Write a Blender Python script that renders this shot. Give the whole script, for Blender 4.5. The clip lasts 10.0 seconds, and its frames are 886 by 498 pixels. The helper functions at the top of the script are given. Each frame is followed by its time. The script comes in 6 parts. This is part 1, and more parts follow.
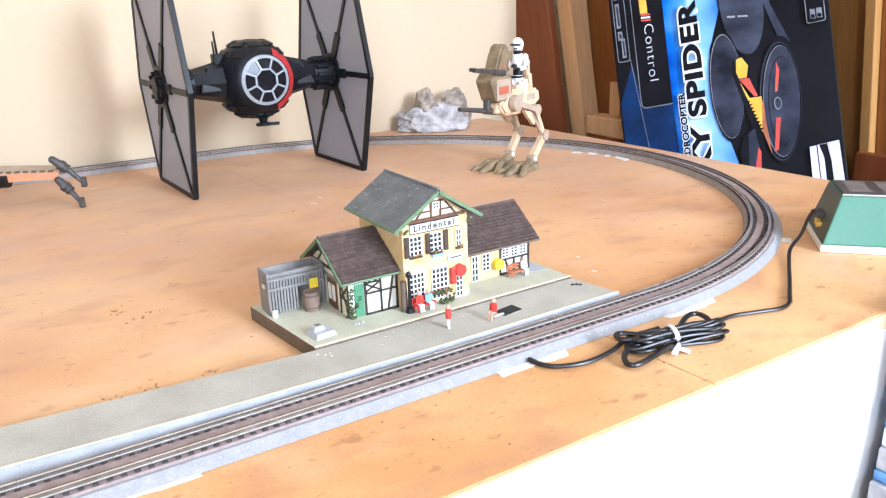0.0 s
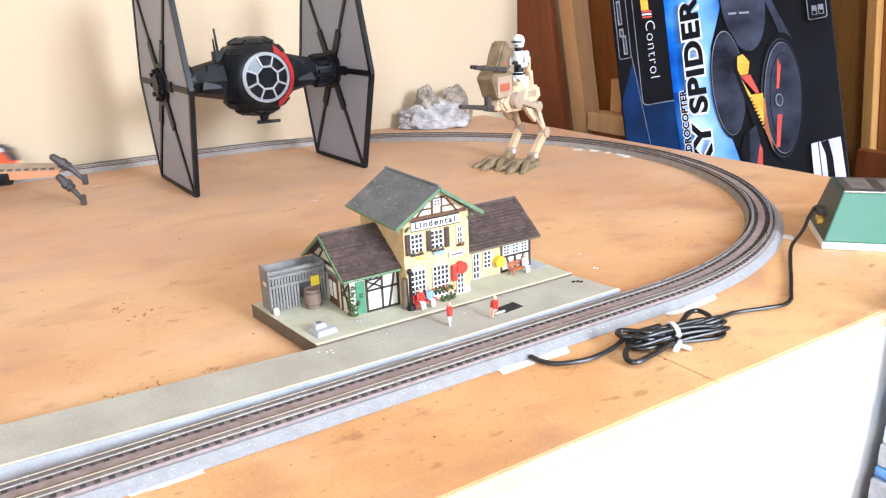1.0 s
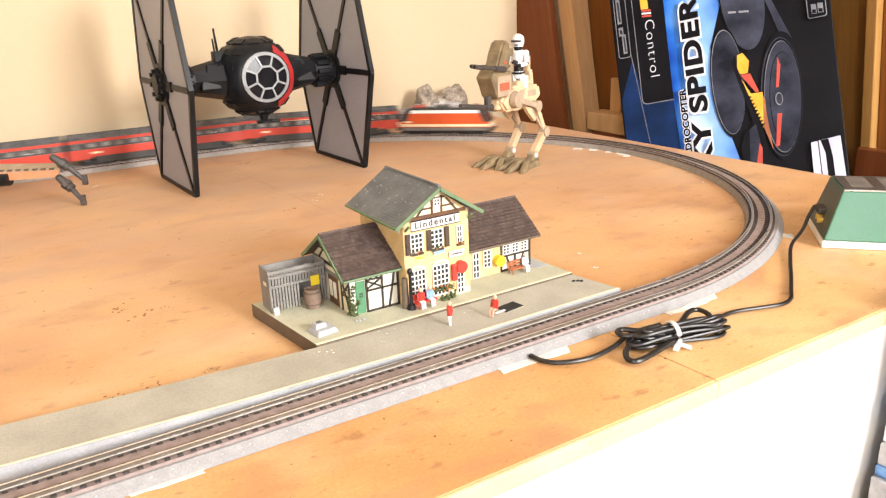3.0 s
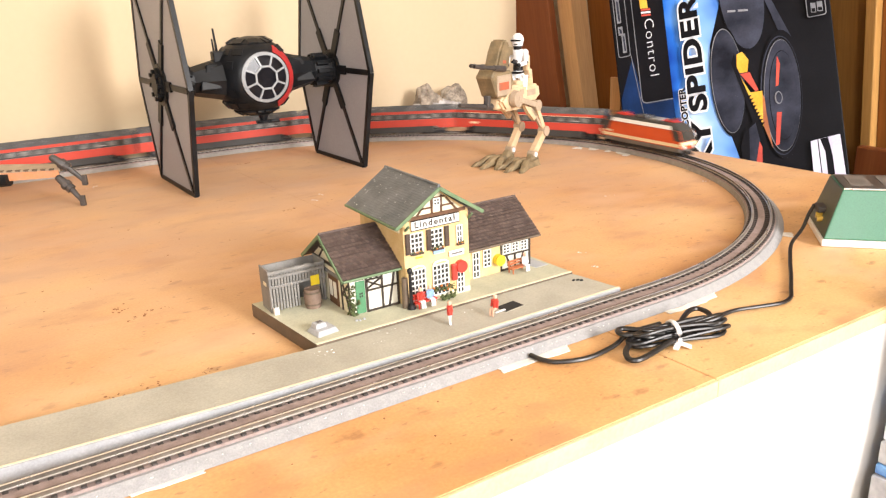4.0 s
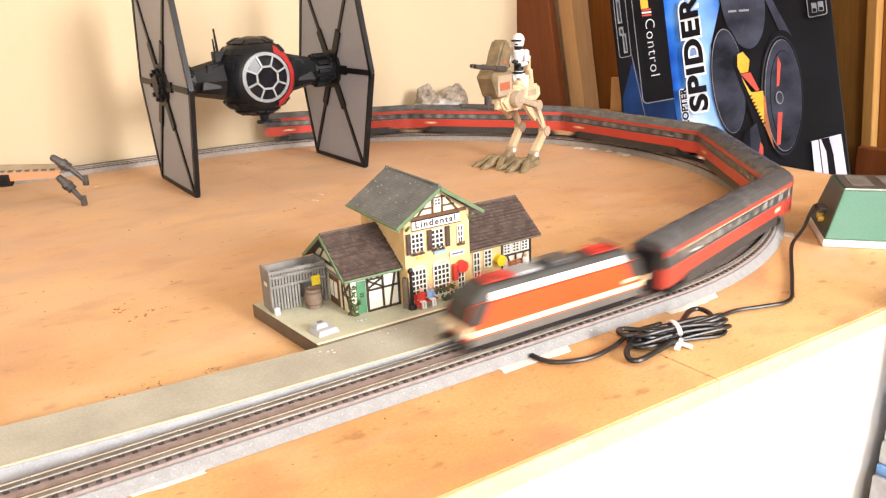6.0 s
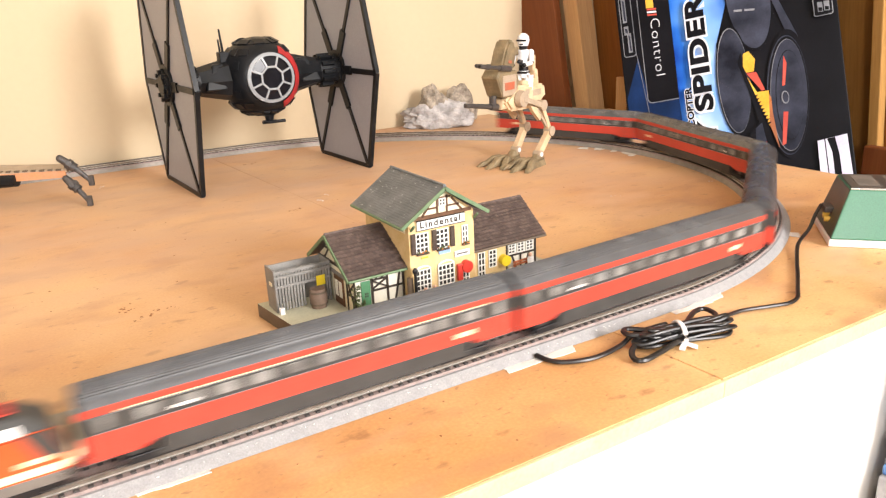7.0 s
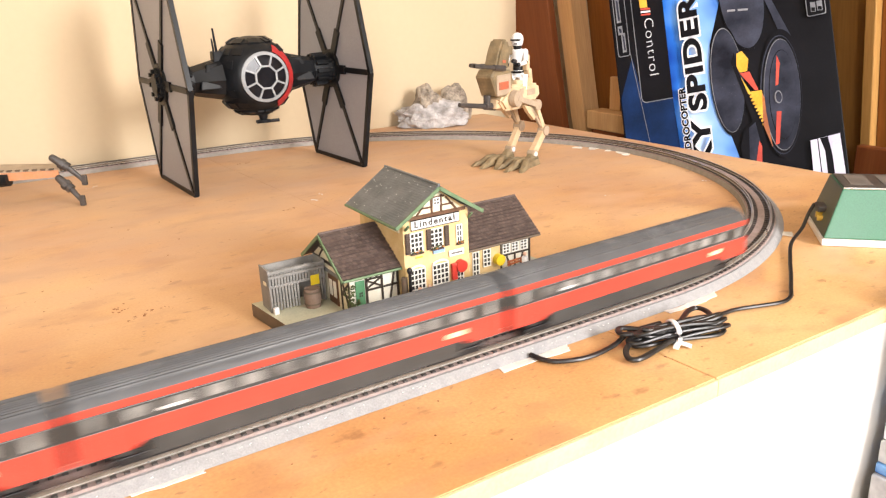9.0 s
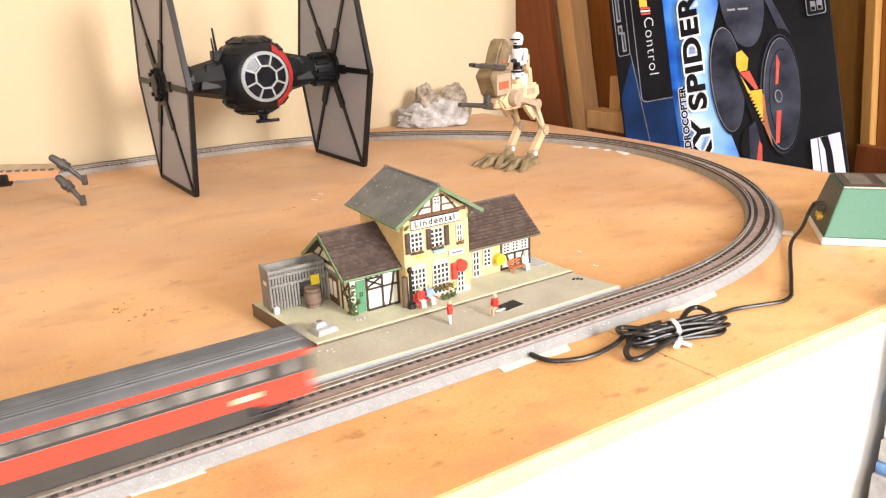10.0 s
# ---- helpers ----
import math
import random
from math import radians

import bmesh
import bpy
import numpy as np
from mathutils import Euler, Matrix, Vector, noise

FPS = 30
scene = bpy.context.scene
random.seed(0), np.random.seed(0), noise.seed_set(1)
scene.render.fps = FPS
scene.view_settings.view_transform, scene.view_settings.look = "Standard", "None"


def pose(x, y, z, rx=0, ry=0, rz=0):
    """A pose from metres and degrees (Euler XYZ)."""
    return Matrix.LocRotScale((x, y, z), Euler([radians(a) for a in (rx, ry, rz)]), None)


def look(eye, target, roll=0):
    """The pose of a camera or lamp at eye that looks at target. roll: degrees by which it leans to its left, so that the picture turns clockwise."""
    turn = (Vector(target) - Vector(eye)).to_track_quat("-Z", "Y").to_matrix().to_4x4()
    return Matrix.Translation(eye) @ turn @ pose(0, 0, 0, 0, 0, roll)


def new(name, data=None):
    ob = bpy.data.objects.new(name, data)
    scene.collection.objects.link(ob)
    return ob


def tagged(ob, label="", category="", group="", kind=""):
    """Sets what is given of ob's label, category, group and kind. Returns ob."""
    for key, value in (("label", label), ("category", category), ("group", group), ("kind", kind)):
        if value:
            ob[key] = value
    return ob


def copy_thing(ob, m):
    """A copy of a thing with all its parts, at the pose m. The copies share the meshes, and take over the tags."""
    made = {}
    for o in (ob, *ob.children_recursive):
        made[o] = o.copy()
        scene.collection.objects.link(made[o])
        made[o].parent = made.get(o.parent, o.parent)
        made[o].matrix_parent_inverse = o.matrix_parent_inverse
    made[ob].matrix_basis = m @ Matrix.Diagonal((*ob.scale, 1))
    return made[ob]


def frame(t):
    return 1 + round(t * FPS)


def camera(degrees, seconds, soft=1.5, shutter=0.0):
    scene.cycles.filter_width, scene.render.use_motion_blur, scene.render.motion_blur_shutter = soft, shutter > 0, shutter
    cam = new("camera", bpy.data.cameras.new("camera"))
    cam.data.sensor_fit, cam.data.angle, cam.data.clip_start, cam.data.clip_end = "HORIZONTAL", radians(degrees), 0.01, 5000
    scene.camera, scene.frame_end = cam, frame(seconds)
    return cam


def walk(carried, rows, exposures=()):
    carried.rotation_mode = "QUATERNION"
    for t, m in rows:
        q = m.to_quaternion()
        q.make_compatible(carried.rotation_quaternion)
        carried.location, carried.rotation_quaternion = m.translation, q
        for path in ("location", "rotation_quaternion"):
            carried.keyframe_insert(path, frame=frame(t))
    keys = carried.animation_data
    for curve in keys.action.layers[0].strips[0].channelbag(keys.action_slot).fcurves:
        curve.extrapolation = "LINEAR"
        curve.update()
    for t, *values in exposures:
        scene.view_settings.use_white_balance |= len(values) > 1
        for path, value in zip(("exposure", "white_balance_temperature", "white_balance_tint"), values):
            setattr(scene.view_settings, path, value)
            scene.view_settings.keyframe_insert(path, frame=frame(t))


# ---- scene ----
cam = camera(61.02, 10.0, soft=1.25, shutter=0.9)
EYE = Vector((-0.4572, -0.4150, 0.2539))
PITCH, YAW, ROLL = radians(18.616), radians(58.991), -2.202
AIM = EYE + Vector((math.cos(PITCH) * math.cos(YAW), math.cos(PITCH) * math.sin(YAW), -math.sin(PITCH)))
BASE = look(EYE, AIM, ROLL)
# seconds, then degrees down, left and over by which the stand sways
SWAY = [(0, -.21, -.084, .052), (.5, -.09, 0, .026), (1, 0, 0, 0), (2, 0, 0, 0), (2.5, .01, 0, -.036), (2.7, .02, 0, -.06),
        (4, .071, -.006, -.246), (4.5, .06, -.006, -.246), (5, .061, -.006, -.232), (5.5, .06, -.02, -.24), (6.2, .062, .1, -.245),
        (6.8, .065, .3, -.247), (7, .063, .415, -.247), (7.1, .066, .45, -.25), (7.3, .07, .18, -.27), (7.5, .078, -.025, -.292),
        (7.8, .09, .06, -.3), (8, .097, .074, -.314), (8.3, .11, 0, -.29), (8.5, .115, -.015, -.28), (9, .1, -.012, -.3),
        (9.5, .11, -.013, -.307), (10, .134, -.006, -.358)]
walk(cam, [(t, BASE @ pose(0, 0, 0, -a, b, c)) for t, a, b, c in SWAY],
     exposures=[(0, 0.05, 5150, 10), (0.5, 0.02, 4700, 10), (1.0, -0.03, 5350, 10), (1.5, -0.06, 6250, 11), (2.0, 0.0, 6500, 12), (4.0, 0.0, 6600, 12), (10, 0.0, 6600, 12)])

# ---- light: a bright window behind the camera, to its right, and a weaker one to its left ----
world = bpy.data.worlds.new("world")
world.use_nodes = True
scene.world = world
wn = world.node_tree
sky = wn.nodes.new("ShaderNodeTexSky")
sky.sky_type, sky.sun_disc, sky.sun_elevation, sky.sun_rotation = "NISHITA", False, radians(35), radians(160)
wn.links.new(sky.outputs[0], wn.nodes["Background"].inputs[0])
wn.nodes["Background"].inputs[1].default_value = 0.12


def window_light(x, y, z, w, h, aim, power, colour):
    lamp = bpy.data.lights.new("window_daylight", "AREA")
    lamp.shape, lamp.size, lamp.size_y, lamp.energy, lamp.color = "RECTANGLE", w, h, power, colour
    ob = new("window_daylight", lamp)
    ob.matrix_world = look((x, y, z), aim)
    return ob


window_light(0.60, -2.46, 1.0, 0.9, 0.9, (0.60, 0, 0.75), 138, (1.0, 0.98, 0.96))
window_light(-1.75, -2.46, 0.95, 0.9, 1.0, (-1.75, 0, 0.75), 60, (1.0, 0.98, 0.96))


# ---- materials ----
def surf(name, c1, c2=None, scale=40.0, fine=600.0, rough=0.6, metal=0.0, bump=0.15, dist=0.0004, stretch=(1, 1, 1), contrast=(0.35, 0.65), each=0.0, coat=0.0, spec=0.5, island=0.0, grain=0.22):
    m = bpy.data.materials.new(name)
    m.use_nodes = True
    nt = m.node_tree
    n, ln = nt.nodes, nt.links.new
    b = n["Principled BSDF"]
    b.inputs["Roughness"].default_value, b.inputs["Metallic"].default_value = rough, metal
    b.inputs["Coat Weight"].default_value = coat
    b.inputs["Specular IOR Level"].default_value = spec
    c2 = c2 or tuple(v * 0.8 for v in c1)
    co, mp = n.new("ShaderNodeTexCoord"), n.new("ShaderNodeMapping")
    mp.inputs["Scale"].default_value = stretch
    ln(co.outputs["Object"], mp.inputs[0])
    big, small = n.new("ShaderNodeTexNoise"), n.new("ShaderNodeTexNoise")
    for t, s, d in ((big, scale, 6), (small, fine, 3)):
        t.inputs["Scale"].default_value, t.inputs["Detail"].default_value = s, d
        ln(mp.outputs[0], t.inputs[0])
    ramp = n.new("ShaderNodeValToRGB")
    ramp.color_ramp.elements[0].position, ramp.color_ramp.elements[1].position = contrast
    ramp.color_ramp.elements[0].color, ramp.color_ramp.elements[1].color = (*c1, 1), (*c2, 1)
    ln(big.outputs[0], ramp.inputs[0])
    mix = n.new("ShaderNodeMix")
    mix.data_type, mix.blend_type = "RGBA", "OVERLAY"
    mix.inputs[0].default_value = grain
    ln(ramp.outputs[0], mix.inputs[6])
    ln(small.outputs[0], mix.inputs[7])
    out = mix.outputs[2]
    if each or island:
        each = each or island
        info, hsv, rng = n.new("ShaderNodeNewGeometry" if island else "ShaderNodeObjectInfo"), n.new("ShaderNodeHueSaturation"), n.new("ShaderNodeMapRange")
        rng.inputs[3].default_value, rng.inputs[4].default_value = 1 - each, 1 + each
        ln(info.outputs["Random Per Island" if island else "Random"], rng.inputs[0])
        ln(rng.outputs[0], hsv.inputs["Value"])
        ln(out, hsv.inputs["Color"])
        out = hsv.outputs[0]
    ln(out, b.inputs["Base Color"])
    rr = n.new("ShaderNodeMapRange")
    rr.inputs[3].default_value, rr.inputs[4].default_value = max(0.02, rough - 0.1), min(1, rough + 0.1)
    ln(big.outputs[0], rr.inputs[0])
    ln(rr.outputs[0], b.inputs["Roughness"])
    if bump:
        bp = n.new("ShaderNodeBump")
        bp.inputs["Strength"].default_value, bp.inputs["Distance"].default_value = bump, dist
        ln(small.outputs[0], bp.inputs["Height"])
        ln(bp.outputs[0], b.inputs["Normal"])
    return m


def hardboard():
    """Worn orange-brown hardboard: fibres, broad paler patches, small dark scuffs."""
    m = surf("hardboard", (0.575, 0.292, 0.108), (0.71, 0.438, 0.20), 5.0, 420.0, 0.55, bump=0.1, contrast=(0.38, 0.62))
    nt = m.node_tree
    n, ln = nt.nodes, nt.links.new
    b = n["Principled BSDF"]
    old = b.inputs["Base Color"].links[0].from_socket
    co = n.new("ShaderNodeTexCoord")
    mp = n.new("ShaderNodeMapping")
    mp.inputs["Scale"].default_value = (1.0, 1.7, 1)
    ln(co.outputs["Object"], mp.inputs[0])
    for sc, lo, hi, col, f in ((38.0, 0.63, 0.72, (0.20, 0.085, 0.035, 1), 0.5), (13.0, 0.52, 0.70, (0.42, 0.21, 0.105, 1), 0.65), (120.0, 0.64, 0.70, (0.22, 0.10, 0.05, 1), 0.45), (7.0, 0.52, 0.66, (0.72, 0.46, 0.27, 1), 0.5)):
        t, r, x = n.new("ShaderNodeTexNoise"), n.new("ShaderNodeMapRange"), n.new("ShaderNodeMix")
        t.inputs["Scale"].default_value, t.inputs["Detail"].default_value = sc, 4
        r.inputs[1].default_value, r.inputs[2].default_value, r.inputs[4].default_value = lo, hi, f
        x.data_type = "RGBA"
        x.inputs[7].default_value = col
        ln(mp.outputs[0], t.inputs[0])
        ln(t.outputs[0], r.inputs[0])
        ln(r.outputs[0], x.inputs[0])
        ln(old, x.inputs[6])
        old = x.outputs[2]
    # inside the loop the sheet is paler than along its front
    sep, far, back_tone, amt = n.new("ShaderNodeSeparateXYZ"), n.new("ShaderNodeMapRange"), n.new("ShaderNodeMix"), n.new("ShaderNodeMath")
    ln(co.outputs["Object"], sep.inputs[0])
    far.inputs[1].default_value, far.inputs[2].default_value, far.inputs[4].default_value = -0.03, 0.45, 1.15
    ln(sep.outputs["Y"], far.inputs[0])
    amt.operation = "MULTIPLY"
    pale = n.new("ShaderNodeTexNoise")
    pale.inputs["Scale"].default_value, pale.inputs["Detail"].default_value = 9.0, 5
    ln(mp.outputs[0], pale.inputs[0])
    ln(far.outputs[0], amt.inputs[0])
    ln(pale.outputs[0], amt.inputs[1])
    back_tone.data_type = "RGBA"
    back_tone.inputs[7].default_value = (0.53, 0.345, 0.24, 1)
    ln(amt.outputs[0], back_tone.inputs[0])
    ln(old, back_tone.inputs[6])
    ln(back_tone.outputs[2], b.inputs["Base Color"])
    return m


def wood(name, c1, c2, stretch=(60, 60, 3), rough=0.5):
    return surf(name, c1, c2, 1.0, 8.0, rough, bump=0.2, stretch=stretch, contrast=(0.3, 0.7), spec=0.15)


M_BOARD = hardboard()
M_WALL = surf("cream_wall_paint", (0.572, 0.458, 0.305), (0.560, 0.447, 0.296), 3.0, 90.0, 0.85, bump=0.12, dist=0.001, grain=0.03)
M_PLASTER = surf("white_plaster", (0.8, 0.79, 0.76), (0.75, 0.74, 0.71), 2.0, 60.0, 0.9)
M_FLOOR = wood("floor_wood", (0.25, 0.16, 0.09), (0.33, 0.22, 0.13), (2, 30, 30))
M_WHITE = surf("white_laminate", (0.85, 0.84, 0.81), (0.82, 0.81, 0.78), 6.0, 200.0, 0.35, bump=0.03)
M_EDGE = surf("cream_edging", (0.74, 0.58, 0.35), (0.70, 0.53, 0.30), 30.0, 300.0, 0.5)
M_BED = surf("grey_ballast_paint", (0.26, 0.26, 0.265), (0.305, 0.304, 0.308), 160.0, 900.0, 0.75, bump=0.4, dist=0.0005, grain=0.3)
# inner slope of the bed: its shade, turned from the window, is in the colour
M_BEDSHADE = surf("grey_brown_shaded_track_side", (0.25, 0.23, 0.205), (0.32, 0.295, 0.265), 120.0, 1500.0, 0.75, bump=0.5)
M_BASE = surf("brown_track_base", (0.235, 0.178, 0.165), (0.32, 0.25, 0.235), 150.0, 1500.0, 0.7, bump=0.5)
M_SLEEPER = surf("dark_sleeper_plastic", (0.035, 0.03, 0.028), (0.06, 0.052, 0.05), 300.0, 1500.0, 0.6, each=0.25)
M_RAIL = surf("nickel_rail", (0.80, 0.79, 0.78), (0.68, 0.65, 0.61), 60.0, 600.0, 0.3, 0.75, bump=0.05)
M_RAILSIDE = surf("brown_rail_side", (0.30, 0.27, 0.235), (0.22, 0.19, 0.16), 100.0, 900.0, 0.38, 0.75)
M_PLAT = surf("platform_grey_green", (0.36, 0.34, 0.28), (0.43, 0.41, 0.34), 30.0, 700.0, 0.8, bump=0.3)
M_KERB = surf("pale_kerb_paint", (0.42, 0.43, 0.45), (0.35, 0.36, 0.38), 60.0, 700.0, 0.7)
M_TAPE = surf("white_tape", (0.80, 0.78, 0.74), (0.70, 0.67, 0.62), 60.0, 500.0, 0.5, bump=0.4, dist=0.001)
M_FLECK = surf("white_flecks", (0.8, 0.8, 0.8), (0.7, 0.7, 0.7), 60.0, 500.0, 0.5)
M_SCUFF = surf("brown_scuff", (0.26, 0.105, 0.04), (0.34, 0.15, 0.06), 90.0, 700.0, 0.7)
M_BASEPLATE = surf("green_grey_baseplate", (0.50, 0.485, 0.355), (0.43, 0.425, 0.315), 45.0, 700.0, 0.8, bump=0.3)
M_DARKBROWN = surf("dark_brown_plastic", (0.10, 0.075, 0.05), (0.14, 0.10, 0.07), 80.0, 700.0, 0.6)
M_STUCCO = surf("yellow_stucco", (0.62, 0.43, 0.19), (0.69, 0.51, 0.26), 90.0, 1200.0, 0.75, bump=0.3)
M_CREAM = surf("cream_infill", (0.74, 0.68, 0.50), (0.68, 0.61, 0.43), 90.0, 1200.0, 0.75)
M_INFILLW = surf("white_infill", (0.80, 0.78, 0.68), (0.74, 0.71, 0.60), 90.0, 1200.0, 0.7)
M_BEAM = surf("black_timber", (0.03, 0.022, 0.016), (0.05, 0.036, 0.026), 200.0, 1500.0, 0.6)
M_BEAMBR = surf("brown_timber", (0.10, 0.045, 0.02), (0.14, 0.065, 0.03), 200.0, 1500.0, 0.6)
M_TILE = surf("brown_roof_tiles", (0.09, 0.062, 0.054), (0.115, 0.082, 0.071), 120.0, 1500.0, 0.6, bump=0.4, dist=0.0005, island=0.28)
M_SLATE = surf("blue_grey_slate", (0.11, 0.122, 0.132), (0.175, 0.188, 0.195), 60.0, 900.0, 0.55, bump=0.5, dist=0.0006, island=0.04)
M_GREEN = surf("green_bargeboard", (0.10, 0.17, 0.085), (0.15, 0.22, 0.12), 120.0, 900.0, 0.6)
M_DOOR = surf("green_door_paint", (0.06, 0.20, 0.095), (0.085, 0.245, 0.125), 120.0, 900.0, 0.55)
M_SHUTTER = surf("dark_shutter", (0.05, 0.03, 0.022), (0.075, 0.05, 0.035), 200.0, 900.0, 0.6)
M_WINFRAME = surf("white_window_plastic", (0.80, 0.79, 0.74), (0.74, 0.73, 0.68), 100.0, 900.0, 0.5)
M_PANE = surf("dark_glass", (0.035, 0.035, 0.033), (0.06, 0.06, 0.056), 100.0, 900.0, 0.2)
M_SHED = surf("grey_shed_wood", (0.17, 0.165, 0.155), (0.23, 0.22, 0.205), 90.0, 900.0, 0.75)
M_BARREL = surf("brown_barrel", (0.17, 0.115, 0.085), (0.23, 0.16, 0.12), 90.0, 900.0, 0.7)
M_RED = surf("red_plastic", (0.62, 0.055, 0.035), (0.55, 0.04, 0.03), 90.0, 900.0, 0.4)
M_YELLOW = surf("yellow_plastic", (0.80, 0.62, 0.03), (0.75, 0.55, 0.02), 90.0, 900.0, 0.4)
M_BLUE = surf("blue_sign_paint", (0.22, 0.38, 0.65), (0.3, 0.45, 0.68), 90.0, 900.0, 0.4)
M_SKIN = surf("pinkish_plastic", (0.68, 0.42, 0.30), (0.62, 0.37, 0.26), 90.0, 900.0, 0.5)
M_LEAF = surf("olive_flock", (0.055, 0.075, 0.025), (0.10, 0.12, 0.045), 300.0, 1500.0, 0.9, bump=0.8, dist=0.001)
M_FLOWER = surf("orange_flowers", (0.55, 0.22, 0.04), (0.40, 0.10, 0.03), 900.0, 2500.0, 0.8)
M_BLACK = surf("black_plastic", (0.010, 0.010, 0.011), (0.018, 0.018, 0.02), 90.0, 900.0, 0.42, bump=0.2, spec=0.35)
M_HOLE = surf("dark_socket", (0.012, 0.012, 0.012), (0.02, 0.02, 0.02), 90.0, 900.0, 0.8)
M_BENCH = surf("orange_bench_wood", (0.45, 0.15, 0.06), (0.38, 0.12, 0.05), 200.0, 900.0, 0.5)
M_ROCK = surf("grey_rock", (0.24, 0.225, 0.215), (0.52, 0.49, 0.48), 45.0, 260.0, 0.9, bump=0.7, dist=0.003)
M_ROCK2 = surf("tan_rock", (0.15, 0.12, 0.095), (0.42, 0.355, 0.28), 65.0, 260.0, 0.9, bump=1.0, dist=0.003)
M_WING = surf("grey_wing_panel", (0.285, 0.295, 0.335), (0.325, 0.335, 0.375), 12.0, 500.0, 0.5, bump=0.15)
M_HULL = surf("black_hull", (0.0055, 0.006, 0.007), (0.011, 0.012, 0.014), 40.0, 500.0, 0.38, bump=0.25, spec=0.22)
M_LATTICE = surf("grey_window_frame", (0.30, 0.315, 0.33), (0.26, 0.275, 0.29), 60.0, 500.0, 0.4)
M_GLASSBLK = surf("black_canopy_glass", (0.006, 0.006, 0.008), (0.01, 0.01, 0.014), 60.0, 500.0, 0.14, bump=0.0, spec=0.16)
M_REDHULL = surf("dark_red_hull", (0.45, 0.03, 0.03), (0.36, 0.025, 0.025), 60.0, 500.0, 0.45)
M_TAN = surf("tan_plastic", (0.66, 0.50, 0.32), (0.56, 0.39, 0.23), 70.0, 600.0, 0.5, bump=0.2)
M_TANDK = surf("dull_tan_plastic", (0.42, 0.33, 0.24), (0.36, 0.28, 0.20), 70.0, 600.0, 0.55)
M_MUD = surf("olive_brown_plastic", (0.15, 0.115, 0.065), (0.27, 0.20, 0.11), 60.0, 500.0, 0.6, bump=0.3)
M_MUDRED = surf("faded_red_marking", (0.45, 0.10, 0.045), (0.34, 0.11, 0.06), 150.0, 900.0, 0.6)
M_GUN = surf("gunmetal_plastic", (0.045, 0.04, 0.038), (0.07, 0.06, 0.055), 90.0, 600.0, 0.45)
M_FIG = surf("white_figure_plastic", (0.80, 0.80, 0.80), (0.74, 0.74, 0.75), 60.0, 500.0, 0.3, bump=0.05)
M_FADED = surf("faded_orange_plastic", (0.58, 0.25, 0.11), (0.50, 0.26, 0.15), 60.0, 600.0, 0.5)
M_ORANGE = surf("orange_red_loco_paint", (0.63, 0.10, 0.03), (0.58, 0.088, 0.026), 60.0, 600.0, 0.32, bump=0.03, spec=0.3)
M_COACHRED = surf("red_coach_paint", (0.53, 0.068, 0.045), (0.48, 0.06, 0.04), 60.0, 600.0, 0.34, bump=0.03, spec=0.25)
M_COACHGREY = surf("dark_grey_coach_paint", (0.05, 0.049, 0.047), (0.065, 0.063, 0.06), 60.0, 600.0, 0.4, bump=0.03, spec=0.2)
M_ROOF = surf("grey_coach_roof", (0.055, 0.058, 0.064), (0.08, 0.084, 0.092), 30.0, 600.0, 0.27, bump=0.05, spec=0.75)
M_STRIPE = surf("white_stripe_paint", (0.82, 0.82, 0.80), (0.78, 0.78, 0.75), 60.0, 600.0, 0.35, bump=0.02)
M_CREAMSTR = surf("cream_stripe_paint", (0.80, 0.70, 0.46), (0.76, 0.65, 0.42), 60.0, 600.0, 0.35, bump=0.02)
# whitish reflections on the panes are painted in as pale patches
M_COACHWIN = surf("coach_window_with_reflections", (0.10, 0.098, 0.095), (0.34, 0.335, 0.32), 55.0, 300.0, 0.16, bump=0.0, spec=0.35)
M_SCREEN = surf("dark_windscreen", (0.03, 0.028, 0.026), (0.055, 0.05, 0.046), 60.0, 300.0, 0.2, bump=0.0, spec=0.25)
M_SKIRT = surf("warm_grey_frame", (0.16, 0.145, 0.13), (0.12, 0.11, 0.10), 60.0, 600.0, 0.5)
M_TRAFO = surf("green_trafo_enamel", (0.05, 0.175, 0.105), (0.058, 0.195, 0.12), 20.0, 700.0, 0.35, bump=0.25)
M_TRAFOSIDE = surf("dark_green_trafo_side", (0.045, 0.058, 0.04), (0.085, 0.10, 0.072), 20.0, 700.0, 0.4)
M_PLATE = surf("dark_name_plate", (0.05, 0.05, 0.05), (0.07, 0.07, 0.068), 30.0, 700.0, 0.35)
M_CABLE = surf("black_cable", (0.012, 0.011, 0.011), (0.02, 0.018, 0.017), 90.0, 700.0, 0.34, bump=0.05, spec=0.4)
M_GOLD = surf("yellow_plug", (0.75, 0.50, 0.08), (0.65, 0.42, 0.06), 90.0, 700.0, 0.4)
M_BROWNPANEL = wood("dark_red_brown_board", (0.15, 0.042, 0.013), (0.19, 0.06, 0.02), (30, 30, 2))
M_MIDBROWN = wood("mid_brown_board", (0.235, 0.105, 0.025), (0.28, 0.135, 0.036), (30, 30, 2))
M_UMBER = wood("orange_brown_board", (0.21, 0.075, 0.016), (0.26, 0.10, 0.024), (30, 30, 2))
M_PALEWOOD = wood("pale_raw_wood", (0.50, 0.29, 0.13), (0.58, 0.36, 0.18), (50, 50, 3))
M_GOLDWOOD = wood("golden_pine", (0.35, 0.18, 0.05), (0.42, 0.23, 0.075), (50, 50, 3))
M_CARD = surf("black_card", (0.004, 0.004, 0.0055), (0.008, 0.008, 0.011), 8.0, 300.0, 0.45, bump=0.02, spec=0.08)
